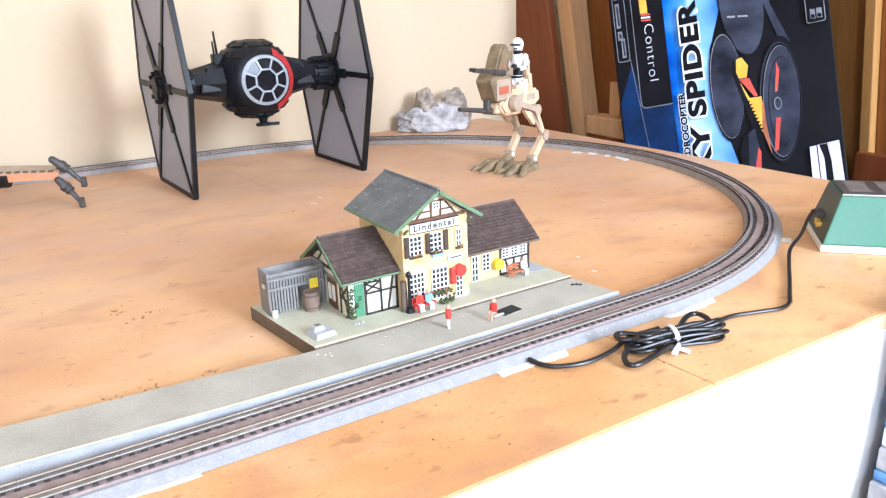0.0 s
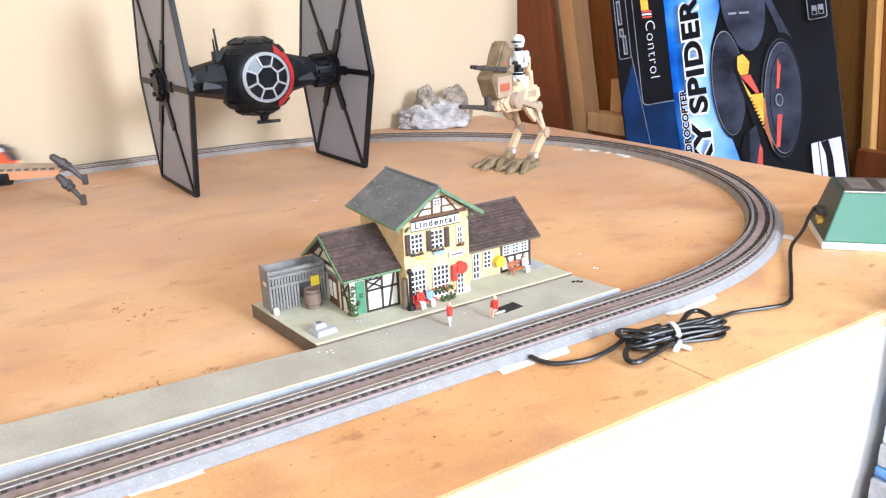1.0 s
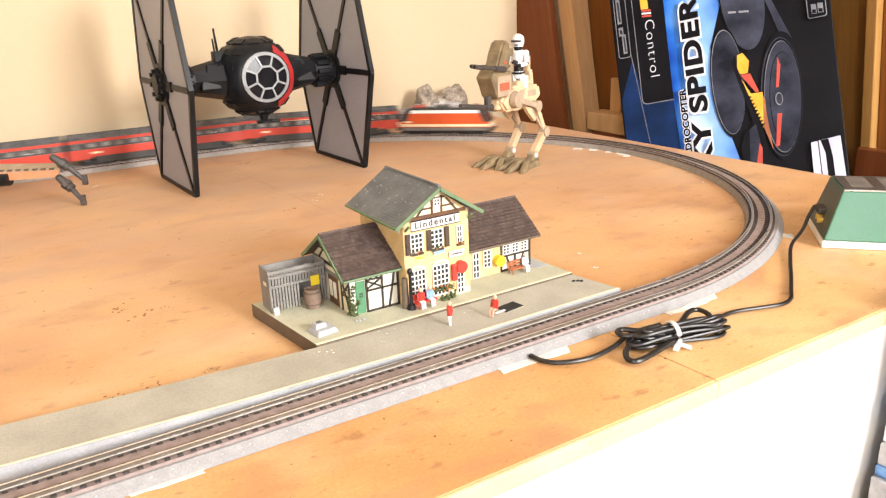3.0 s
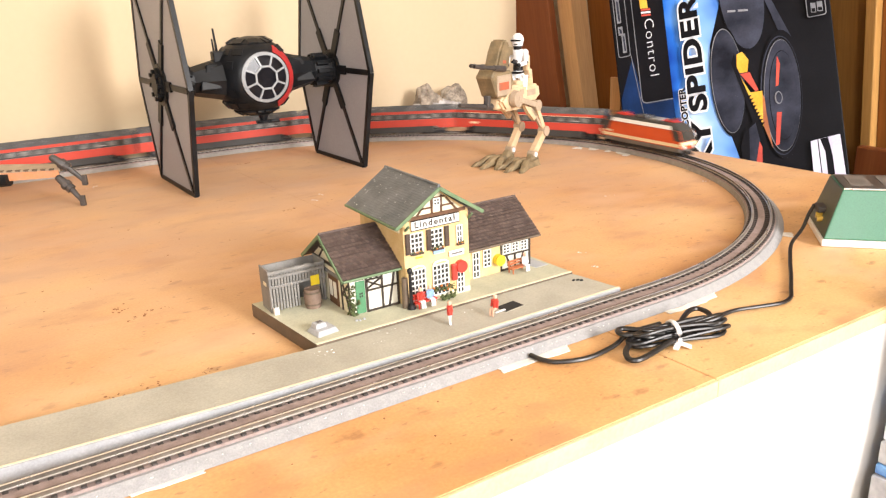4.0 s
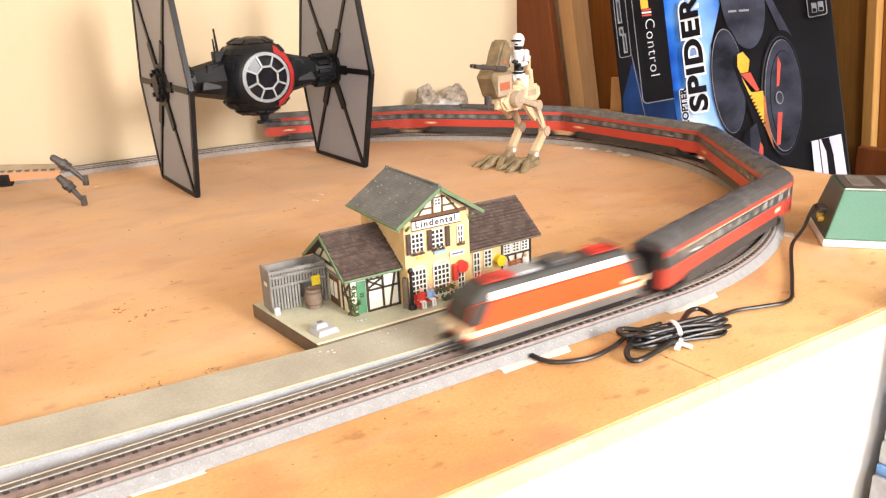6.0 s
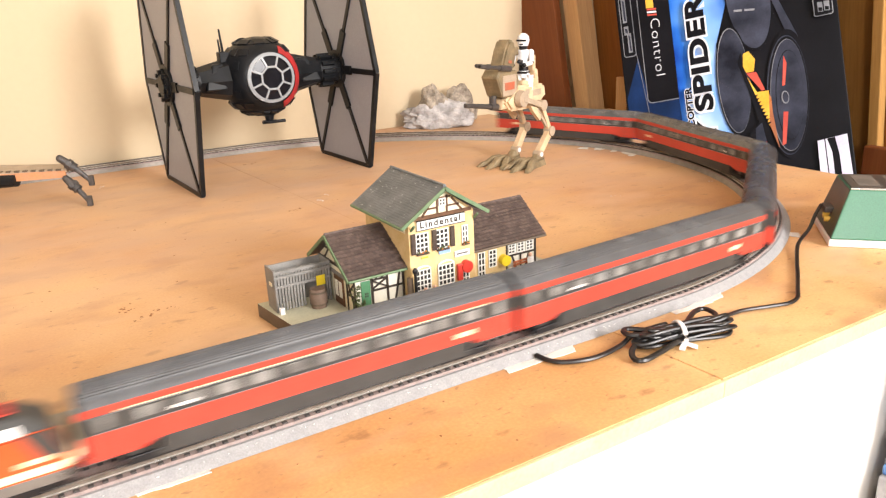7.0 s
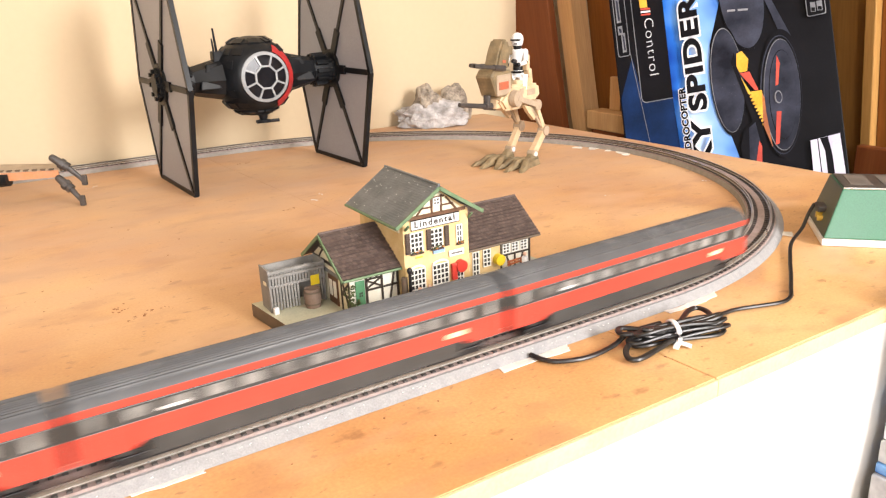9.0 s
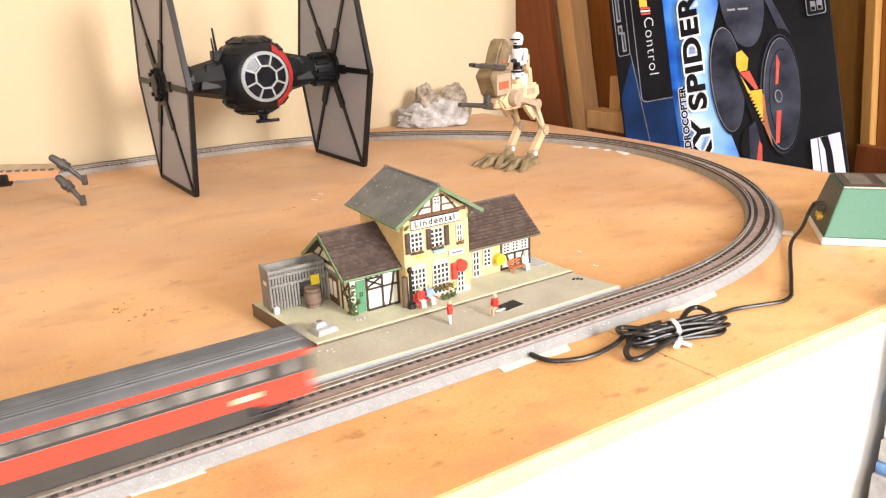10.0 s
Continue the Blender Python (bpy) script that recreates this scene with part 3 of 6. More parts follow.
# ---- cable and transformer ----
def cable():
    t = thing("power_cable", pose(0, 0, 0), "black twin power cable tied in a bundle", "cable")
    z = .0026
    a = [(-.151, -.023, z), (-.149, -.034, z), (-.141, -.044, z), (-.12, -.051, z), (-.095, -.050, .004), (-.075, -.047, .008), (-.05, -.053, .011)]
    part("lead_end", tube(bmesh.new(), glide(a), .0016, 8, 1.35), M_CABLE, t, "", None, True)
    b = [(-.03, -.064, .009), (-.008, -.062, .006), (.012, -.058, z), (.031, -.0585, z), (.055, -.066, z), (.073, -.071, z), (.088, -.068, z), (.106, -.056, z), (.135, -.036, z), (.17, -.011, z), (.205, .012, .005), (.236, .022, .012), (.255, .029, .022), (.271, .034, .0285)]
    part("lead", tube(bmesh.new(), glide(b), .0015, 8, 1.25), M_CABLE, t, "", None, True)
    d0, e0 = Vector((-.083, -.0575, 0)), Vector((-.006, -.0755, 0))
    ax = (e0 - d0).normalized()
    sd = Vector((-ax.y, ax.x, 0))
    for w, zz, sh, ln in ((.0125, .0030, 0, 1.0), (.0085, .0045, .006, .96), (.0105, .0080, -.004, 1.0), (.0065, .0095, .004, .92), (.0085, .0125, -.002, .9), (.004, .0135, .003, .86)):
        pts = []
        c = (d0 + e0) / 2 + ax * sh
        half = (e0 - d0).length / 2 * ln
        for k in range(25):
            th = 2 * math.pi * k / 24
            cx, sx = math.cos(th), math.sin(th)
            pinch = .38 + .62 * abs(cx) ** 1.5
            pts.append(c + ax * half * math.copysign(abs(cx) ** .8, cx) + sd * w * .92 * pinch * sx + Vector((0, 0, zz + .0015 * math.sin(2 * th + sh * 500))))
        part("coil", tube(bmesh.new(), pts, .0015, 8, 1.35), M_CABLE, t, "", None, True)
    lp = [(-.046, -.066, .010), (-.033, -.058, .010), (-.0125, -.0472, .009), (-.0022, -.0478, .009), (-.0028, -.0584, .009), (-.0107, -.066, .009), (-.0207, -.0668, .009), (-.034, -.068, .009)]
    part("loop", tube(bmesh.new(), glide(lp), .0019, 8, 1.2), M_CABLE, t, "", None, True)
    lp = [(-.0614, -.0645, .011), (-.0711, -.0513, .011), (-.0797, -.0425, .011), (-.0856, -.0444, .011), (-.0857, -.0515, .011), (-.0728, -.0586, .011), (-.060, -.066, .011)]
    part("loop", tube(bmesh.new(), glide(lp), .0018, 8, 1.3), M_CABLE, t, "", None, True)
    lp = [(-.0644, -.0622, .006), (-.0782, -.0558, .006), (-.0931, -.061, .005), (-.1007, -.0709, .004), (-.0962, -.0763, .004), (-.0782, -.0752, .005), (-.0581, -.0727, .007)]
    part("loop", tube(bmesh.new(), glide(lp), .0019, 8, 1.2), M_CABLE, t, "", None, True)
    tie = []
    c = Vector((-.050, -.0655, .0078))
    for k in range(17):
        th = 2 * math.pi * k / 16
        tie.append(c + sd * .0105 * math.cos(th) + Vector((0, 0, .0088 * math.sin(th))) + ax * .0012 * math.cos(th))
    part("tie", tube(bmesh.new(), tie, .0011, 8, 1.8), M_FIG, t, "white plastic cable tie", None, True)
    bm = bmesh.new()
    bar(bm, (-.053, -.0745, .0035), (-.0475, -.0815, .0012), .0048, .0012, (0, 0, 1))
    bar(bm, (-.053, -.0745, .0045), (-.060, -.0775, .0014), .004, .0012, (0, 0, 1))
    part("tie_tail", bm, M_FIG, t, "white plastic tie tail")


cable()


def transformer():
    t = thing("transformer", pose(.2306, -.0035, 0, 0, 0, -47.5), "green enamelled model railway transformer on white base", "transformer")
    part("base", block(0, .14, 0, .084, .0003, .0075, .0012), M_WHITE, t, "white plastic base")
    bm = block(.0012, .1388, .0012, .0828, .0076, .0555, .0014, taper=(.015, .012, .014, .003))
    for f in bm.faces:
        c = f.calc_center_median()
        n = f.normal
        f.material_index = 1 if (n.x < -.7 or n.x > .7) else 0
    part("housing", bm, [M_TRAFO, M_TRAFOSIDE], t, "hammered green enamel housing")
    top = block(.0180, .1250, .0175, .0770, .0556, .0570, .0008)
    part("top_plate", top, M_PLATE, t, "dark printed top plate")
    for x, w in ((.026, .02), (.056, .018)):
        part("print_bar", block(x, x + w, .027, .070, .0570, .0573), M_SKIRT, t, "grey print on the plate", None)
    part("dial", rod(bmesh.new(), (.100, .052, .057), (.100, .052, .066), .016, .014, 24), M_SKIRT, t, "grey control dial")
    part("front_trim", block(.017, .126, .0150, .0168, .0552, .0568, .0005), M_RAIL, t, "bright metal trim")
    bm = bmesh.new()
    bx(bm, .000, .012, .036, .056, .025, .031, .001)
    part("plug", bm, M_GUN, t, "dark socket strip")
    part("plug_pin", rod(bmesh.new(), (.000, .043, .021), (.010, .043, .021), .0032, None, 10), M_GOLD, t, "yellow plug")
    part("plug_pin", rod(bmesh.new(), (.000, .035, .019), (.010, .035, .019), .0028, None, 10), M_GOLD, t, "yellow plug")


transformer()


# ---- the model station ----
def window_part(t, x0, x1, z0, z1, y, cols=2, rows=3, name="window", arch=False):
    """A white lattice over a dark pane, facing the track."""
    b = .0009
    w_ = part(name, block(x0, x1, y - .0004, y + .0002, z0, z1), M_PANE, t, "dark window with white lattice")
    for k in range(cols + 1):
        x = x0 + (x1 - x0) * k / cols
        part("glazing_bar", block(x - b / 2, x + b / 2, y - .0009, y, z0, z1), M_WINFRAME, w_)
    for k in range(rows + 1):
        z = z0 + (z1 - z0) * k / rows
        part("glazing_bar", block(x0 - b / 2, x1 + b / 2, y - .0010, y - .0001, z - b / 2, z + b / 2), M_WINFRAME, w_)
    if arch:
        bm = bmesh.new()
        n = 8
        w = (x1 - x0) / 2
        for k in range(n):
            p0, p1 = math.pi * k / n, math.pi * (k + 1) / n
            bar(bm, ((x0 + x1) / 2 - w * math.cos(p0), y, z1 + w * .45 * math.sin(p0)), ((x0 + x1) / 2 - w * math.cos(p1), y, z1 + w * .45 * math.sin(p1)), .0014, .001)
        part("arch", bm, M_WINFRAME, w_, "white arched head")
    return w_


def tiled_roof(name, t, a, b, c, d, rows, material, thick=.0016, label="", lift=1.0):
    """One roof slope, from the ridge a-b down to the eave d-c, in overlapping courses."""
    a, b, c, d = (Vector(q) for q in (a, b, c, d))
    n = (b - a).cross(d - a).normalized()
    if n.z < 0:
        n = -n
    bm = bmesh.new()
    slab(bm, [a, b, c, d], -n * thick)
    for k in range(rows):
        s0, s1 = k / rows, (k + 1.12) / rows if k < rows - 1 else 1
        p = [a.lerp(d, s0), b.lerp(c, s0), b.lerp(c, s1), a.lerp(d, s1)]
        lo = [bm.verts.new(q) for q in p]
        hi = [bm.verts.new(p[0] + n * .0001), bm.verts.new(p[1] + n * .0001), bm.verts.new(p[2] + n * .0006 * lift), bm.verts.new(p[3] + n * .0006 * lift)]
        bm.faces.new(hi)
        for i in range(4):
            bm.faces.new((lo[i], lo[(i + 1) % 4], hi[(i + 1) % 4], hi[i]))
    cols = max(4, int((b - a).length / .0030))
    for k in range(rows):
        for j in range(cols):
            if random.random() < .93:
                s0, s1 = (k + .1) / rows, (k + 1) / rows
                u0, u1 = (j + .5 * (k % 2)) / cols, (j + .5 * (k % 2) + .86) / cols
                if u1 > 1:
                    continue
                e = (.0008 + random.uniform(0, .0004)) * lift
                q = [a.lerp(b, u).lerp(d.lerp(c, u), s) for u, s in ((u0, s0), (u1, s0), (u1, s1), (u0, s1))]
                v = [bm.verts.new(q[0] + n * .0003 * lift), bm.verts.new(q[1] + n * .0003 * lift), bm.verts.new(q[2] + n * e), bm.verts.new(q[3] + n * e)]
                bm.faces.new(v)
                w = [bm.verts.new(q[2]), bm.verts.new(q[3])]
                bm.faces.new((v[2], v[3], w[1], w[0]))
    return part(name, bm, material, t, label)


def ridge(t, a, b, material, r=.0012, n=14):
    bm = bmesh.new()
    a, b = Vector(a), Vector(b)
    for k in range(n):
        rod(bm, a.lerp(b, k / n), a.lerp(b, (k + .93) / n), r, r * .85, 8)
    part("ridge_tiles", bm, material, t)


def station():
    t = thing("model_station", pose(0, 0, 0), "half-timbered model railway station with tiled roofs", "model building")
    Z = .0122
    base = [(-.279, .0682), (-.031, .0695), (-.0365, .172), (-.293, .177)]
    bm = slab(bmesh.new(), [(x, y, .0003) for x, y in base], (0, 0, .0117))
    for f in bm.faces:
        f.material_index = 0 if f.calc_center_median().z > .0115 else 1
    part("baseplate", bm, [M_BASEPLATE, M_DARKBROWN], t, "grey-green base plate with brown sides")
    part("edge_line", slab(bmesh.new(), [(-.279, .0684, .0118), (-.031, .0697, .0118), (-.031, .0718, .0118), (-.279, .0706, .0118)], (0, 0, .0007)), M_CREAM, t, "cream kerb line")
    part("paving", slab(bmesh.new(), [(-.050, .098, .0118), (-.036, .098, .0118), (-.038, .126, .0118), (-.053, .126, .0118)], (0, 0, .0005)), M_KERB, t, "pale paving patch")

    # main house
    x0, x1, y0, y1, ez, az, cx = -.1905, -.1285, .0895, .168, .0850, .1075, -.1590
    bm = slab(bmesh.new(), [(x0, y0, Z - .0005), (x1, y0, Z - .0005), (x1, y0, ez), (cx, y0, az), (x0, y0, ez)], (0, y1 - y0, 0))
    part("main_wall", bm, M_STUCCO, t, "yellow stucco wall")
    bm = slab(bmesh.new(), [(x0, y0 - .0006, Z), (x1, y0 - .0006, Z), (x1, y0 - .0006, Z + .0045), (x0, y0 - .0006, Z + .0045)], (0, .0005, 0))
    part("plinth", bm, M_CREAM, t)
    # gable timbers over a cream field
    bm = slab(bmesh.new(), [(x0 + .006, y0 - .0005, .0867), (x1 - .006, y0 - .0005, .0867), (cx, y0 - .0005, az - .001)], (0, .0004, 0))
    part("gable_field", bm, M_CREAM, t, "cream gable infill")
    yb = y0 - .0005
    for a, b, w in (((x0 + .005, .0862), (x1 - .003, .0862), .0030), ((cx - .019, .0868), (cx - .009, .0988), .0016), ((cx + .019, .0868), (cx + .009, .0988), .0016), ((cx - .0045, .0868), (cx - .0045, .1015), .0016), ((cx + .0045, .0868), (cx + .0045, .1015), .0016), ((cx - .016, .0925), (cx - .0045, .0925), .0013), ((cx + .0045, .0925), (cx + .016, .0925), .0013), ((cx - .008, .1000), (cx + .008, .1000), .0014)):
        part("timber", bar(bmesh.new(), (a[0], yb, a[1]), (b[0], yb, b[1]), w, .0009), M_BEAMBR, t)
    window_part(t, cx - .0028, cx + .0028, .0938, .0992, yb - .0004, 2, 2, "gable_window")
    # name board
    part("name_board", block(-.1835, -.1385, y0 - .0022, y0 - .0006, .0766, .0842, .0004), M_STRIPE, t, "white station name board")
    for q in ((-.1838, -.1382, .0840, .0846), (-.1838, -.1382, .0762, .0768)):
        part("board_edge", block(q[0], q[1], y0 - .0026, y0 - .0008, q[2], q[3]), M_PANE, t)
    letters("Lindental", .0072, M_BEAM, t, Matrix.Translation((-.1812, y0 - .0024, .0806)) @ Matrix.Rotation(radians(90), 4, "X"), "black station name lettering", .00016, 1.08, space=1.32)
    # windows and shutters
    for a, b in ((-.1845, -.1735), (-.1660, -.1545)):
        window_part(t, a, b, .0578, .0735, y0 - .0004, 3, 4)
    window_part(t, -.1405, -.1355, .0580, .0725, y0 - .0004, 2, 3)
    for x in (-.1893, -.1697, -.1525):
        bm = block(x, x + .0042, y0 - .0020, y0 - .0006, .0570, .0745, .0003)
        for k in range(9):
            bx(bm, x + .0007, x + .0035, y0 - .0024, y0 - .0019, .0585 + k * .0017, .0592 + k * .0017)
        part("shutter", bm, M_SHUTTER, t, "dark brown shutter")
    for a, b in ((-.1848, -.1735), (-.1655, -.1545), (-.1410, -.1345)):
        bm = bmesh.new()
        bx(bm, a, b, y0 - .0030, y0 - .0006, .0558, .0572)
        for k in range(20):
            ball(bm, (random.uniform(a, b), y0 - random.uniform(.0010, .0034), .0574 + random.uniform(0, .0012)), random.uniform(.0005, .0009), 1, mi=random.choice((1, 1, 1, 2)))
        part("flower_box", bm, [M_SHUTTER, M_LEAF, M_FLOWER], t, "flower box with olive plants")
    # ground floor: arched windows, door
    for a, b in ((-.1860, -.1725), (-.1650, -.1500)):
        window_part(t, a, b, .0165, .0425, y0 - .0004, 4, 6, "arched_window", True)
    window_part(t, -.1415, -.1352, Z + .0010, .0315, y0 - .0004, 2, 4, "door_window")
    part("sign", block(-.1640, -.1530, y0 - .0018, y0 - .0006, .0525, .0560, .0003), M_BLUE, t, "small blue enamel sign")
    part("sign", block(-.1490, -.1345, y0 - .0020, y0 - .0006, .0470, .0520, .0003), M_STRIPE, t, "white framed notice board")
    part("sign", block(-.1800, -.1740, y0 - .0014, y0 - .0006, .0522, .0534, .0002), M_YELLOW, t, "small yellow sign")
    part("notice_print", block(-.1472, -.1363, y0 - .0023, y0 - .0019, .0488, .0502), M_SKIRT, t)
    bm = rod(bmesh.new(), (-.1385, y0 - .0052, .0372), (-.1385, y0 - .0006, .0372), .0052, .0052, 20)
    part("clock", bm, M_RED, t, "round red station lamp", None, True)
    part("letter_box", block(-.1475, -.1425, y0 - .0040, y0 - .0006, .0260, .0405, .0008), M_RED, t, "red wall box")
    for i in range(3):
        bm = bmesh.new()
        for k in range(22):
            ball(bm, (-.164 + i * .007 + random.gauss(0, .0020), y0 - .0030 + random.gauss(0, .0010), .0200 + abs(random.gauss(0, .0025))), random.uniform(.0006, .0013), 1, mi=random.choice((0, 0, 1)))
        part("flowers", bm, [M_LEAF, M_FLOWER], t, "olive and orange flowers")
    # roof of the main house
    ry0, ry1 = y0 - .0065, y1 + .0075
    lx, rx, lz = cx - .0405, cx + .0400, .0835
    tiled_roof("roof_slope", t, (cx, ry0, az + .0030), (cx, ry1, az + .0030), (lx, ry1, lz), (lx, ry0, lz), 20, M_SLATE, label="blue-grey weathered slates", lift=.4)
    tiled_roof("roof_slope", t, (cx, ry1, az + .0030), (cx, ry0, az + .0030), (rx, ry0, lz), (rx, ry1, lz), 20, M_SLATE, label="blue-grey weathered slates", lift=.4)
    ridge(t, (cx, ry0, az + .0034), (cx, ry1, az + .0034), M_SLATE, .0013, 18)
    for s in (-1, 1):
        part("bargeboard", bar(bmesh.new(), (cx, ry0 - .0002, az + .0010), (cx + s * .0412, ry0 - .0002, lz - .0014), .0030, .0012), M_GREEN, t, "green bargeboard")
        part("bracket", bar(bmesh.new(), (cx + s * .0300, ry0 + .0005, .0822), (cx + s * .0300, y0, .0770), .0016, .0016, (1, 0, 0)), M_GREEN, t)
    part("gutter", rod(bmesh.new(), (lx - .0005, ry0, lz - .0012), (lx - .0005, ry1, lz - .0012), .0012, None, 8), M_GREEN, t)
    part("side_sign", block(x0 - .0012, x0 - .0002, .0945, .1150, .0745, .0785), M_CREAM, t, "long station sign on the side wall")
    bm = bmesh.new()
    for _ in range(55):
        u, v = random.random(), random.random() ** 1.5
        ball(bm, (cx + (lx - cx) * v, ry1 - (ry1 - ry0) * u * u, (az + .0030) + (lz - az - .0030) * v + .0008), random.uniform(.0002, .0005), 1, (1.3, 1.3, .5))
    tagged(part("paint_chips", bm, M_FLECK, t), kind="stuff")

    # low wing with green door
    a0, a1, f0, f1, wz, rz, rym = -.2345, -.1908, .1012, .174, .0455, .0722, .1376
    bm = slab(bmesh.new(), [(a0, f0, Z - .0005), (a0, f1, Z - .0005), (a0, f1, wz), (a0, rym, rz - .002), (a0, f0, wz)], (a1 - a0, 0, 0))
    part("wing_wall", bm, M_INFILLW, t, "white rendered wing wall")
    bm = slab(bmesh.new(), [(a0 - .0003, f0, Z), (a0 - .0003, f1, Z), (a0 - .0003, f1, wz), (a0 - .0003, rym, rz - .002), (a0 - .0003, f0, wz)], (.0002, 0, 0))
    part("gable_field", bm, M_CREAM, t, "cream gable infill")
    tx0, tx1 = -.2205, -.1915
    for (p, q, w) in (((tx0, Z), (tx0, .0450), .0018), ((-.1920, Z), (-.1920, .0450), .0018), ((tx0, .0128), (tx1, .0128), .0018), ((tx0, .0305), (tx1, .0305), .0016), ((-.2065, Z), (-.2065, .0450), .0016), ((tx0, .0440), (tx1, .0440), .0018), ((tx0, .0318), (-.2072, .0390), .0014), ((tx0, .0390), (-.2072, .0318), .0014), ((-.2010, Z), (-.1945, .0440), .0015), ((-.2165, .0395), (-.2165, .0440), .0018), ((-.2110, .0395), (-.2110, .0440), .0018), ((tx0, .0395), (-.2072, .0395), .0014)):
        part("timber", bar(bmesh.new(), (p[0], f0 - .0003, p[1]), (q[0], f0 - .0003, q[1]), w, .0009), M_BEAM, t)
    door = part("door", block(-.2303, -.2222, f0 - .0012, f0 - .0002, Z + .0003, .0400, .0003), M_DOOR, t, "green plank door")
    bm = bmesh.new()
    for i in range(2):
        for k in range(2):
            bx(bm, -.2275 + i * .0018, -.2263 + i * .0018, f0 - .0015, f0 - .0011, .0265 + k * .0022, .0280 + k * .0022)
    part("door_pane", bm, M_PANE, door)
    part("fanlight", block(-.2310, -.2218, f0 - .0010, f0 - .0002, .0408, .0444), M_PANE, t, "dark fanlight")
    for p, q, w in (((f0, .0458), (f1, .0458), .0022), ((f0 + .001, Z), (f0 + .001, .045), .0018), ((f1 - .001, Z), (f1 - .001, .045), .0018), ((rym, .0458), (rym, rz - .002), .0016), ((f0 + .013, .0458), (rym - .004, .0640), .0015), ((f1 - .013, .0458), (rym + .004, .0640), .0015), ((f0 + .014, .0565), (f1 - .014, .0565), .0015), ((f0, .0265), (f0 + .016, .0265), .0015), ((f0 + .016, Z), (f0 + .016, .045), .0016), ((f0 + .002, .015), (f0 + .014, .038), .0014), ((f0 + .002, .038), (f0 + .014, .0275), .0014)):
        part("timber", bar(bmesh.new(), (a0 - .0003, p[0], p[1]), (a0 - .0003, q[0], q[1]), w, .0009, (-1, 0, 0)), M_BEAM, t)
    part("side_door", block(a0 - .0014, a0 - .0004, .1240, .1420, Z + .0002, .0375), M_BEAMBR, t, "brown double side door")
    for y in (.1262, .1345):
        part("side_pane", block(a0 - .0018, a0 - .0013, y, y + .0055, .0190, .0330), M_INFILLW, t)
    part("side_board", block(a0 - .0016, a0 - .0004, .1170, .1500, .0375, .0402), M_SHED, t, "grey lettered board")
    ex = a0 - .0080
    ey0, ey1, ewz = f0 - .0058, f1 + .0058, .0452
    tiled_roof("wing_roof", t, (ex, rym, rz + .0008), (a1, rym, rz + .0008), (a1 + .004, ey0, ewz), (ex, ey0, ewz), 13, M_TILE, label="brown plain-tile roof", lift=1.7)
    tiled_roof("wing_roof", t, (a1, rym, rz + .0008), (ex, rym, rz + .0008), (ex, ey1, ewz), (a1, ey1, ewz), 13, M_TILE, label="brown plain-tile roof", lift=1.7)
    ridge(t, (ex, rym, rz + .0012), (a1, rym, rz + .0012), M_TILE, .0012, 12)
    for y in (ey0, ey1):
        part("bargeboard", bar(bmesh.new(), (ex - .0002, rym, rz - .0008), (ex - .0002, y, ewz - .0012), .0030, .0011, (-1, 0, 0)), M_GREEN, t, "green bargeboard")
    part("gutter", rod(bmesh.new(), (ex, ey0 - .0003, ewz - .0010), (a1 + .0035, ey0 - .0003, ewz - .0010), .0011, None, 8), M_GREEN, t, "green gutter")
    for s, y in ((.0048, f0 - .0015), (.0038, f0 + .004)):
        bm = bmesh.new()
        for k in range(70):
            z = random.uniform(Z, .0385)
            ball(bm, (a0 + .001 + random.gauss(0, .0016), y + random.gauss(0, .0012), z), random.uniform(.0006, .0015) * (1.3 - (z - Z) / .04), 1)
        part("climbing_plant", bm, M_LEAF, t, "olive climbing plant")

    # other wing
    b0, b1, g0, g1, rym2, rz2 = -.1283, -.0485, .1105, .172, .1420, .0690
    bm = slab(bmesh.new(), [(b1, g0, Z - .0005), (b1, g1, Z - .0005), (b1, g1, .040), (b1, rym2, rz2 - .002), (b1, g0, .040)], (b0 - b1 + .0003, 0, 0))
    part("wing_wall", bm, M_INFILLW, t, "white rendered wing wall")
    part("recess_wall", block(b0 + .0004, -.0815, g0 - .0009, g0 - .0001, Z, .0396), M_STUCCO, t, "yellow stucco front")
    for a, b, lo in ((-.1245, -.1165, .021), (-.1120, -.1055, Z + .001), (-.1005, -.0930, .021)):
        window_part(t, a, b, lo, .0365, g0 - .0012, 2, 4)
    for p, q, w in (((-.0808, Z), (-.0808, .0395), .0018), ((-.0482, Z), (-.0482, .0395), .0018), ((-.0808, .0390), (-.0482, .0390), .0016), ((-.0808, .0265), (-.0482, .0265), .0016), ((-.0808, .0130), (-.0482, .0130), .0018), ((-.0700, .0140), (-.0745, .0260), .0014), ((-.0590, .0140), (-.0555, .0260), .0014), ((-.0650, .0265), (-.0650, Z), .0014)):
        part("timber", bar(bmesh.new(), (p[0], g0 - .0003, p[1]), (q[0], g0 - .0003, q[1]), w, .0009), M_BEAM, t)
    for k in range(3):
        window_part(t, -.0785 + k * .0100, -.0715 + k * .0100, .0285, .0372, g0 - .0005, 2, 3)
    ex2, hy0, hy1 = b1 + .0085, g0 - .0060, g1 + .0060
    tiled_roof("wing_roof", t, (b0 + .0004, rym2, rz2 + .0008), (ex2, rym2, rz2 + .0008), (ex2, hy0, .0415), (b0 + .0004, hy0, .0415), 13, M_TILE, label="brown plain-tile roof", lift=1.7)
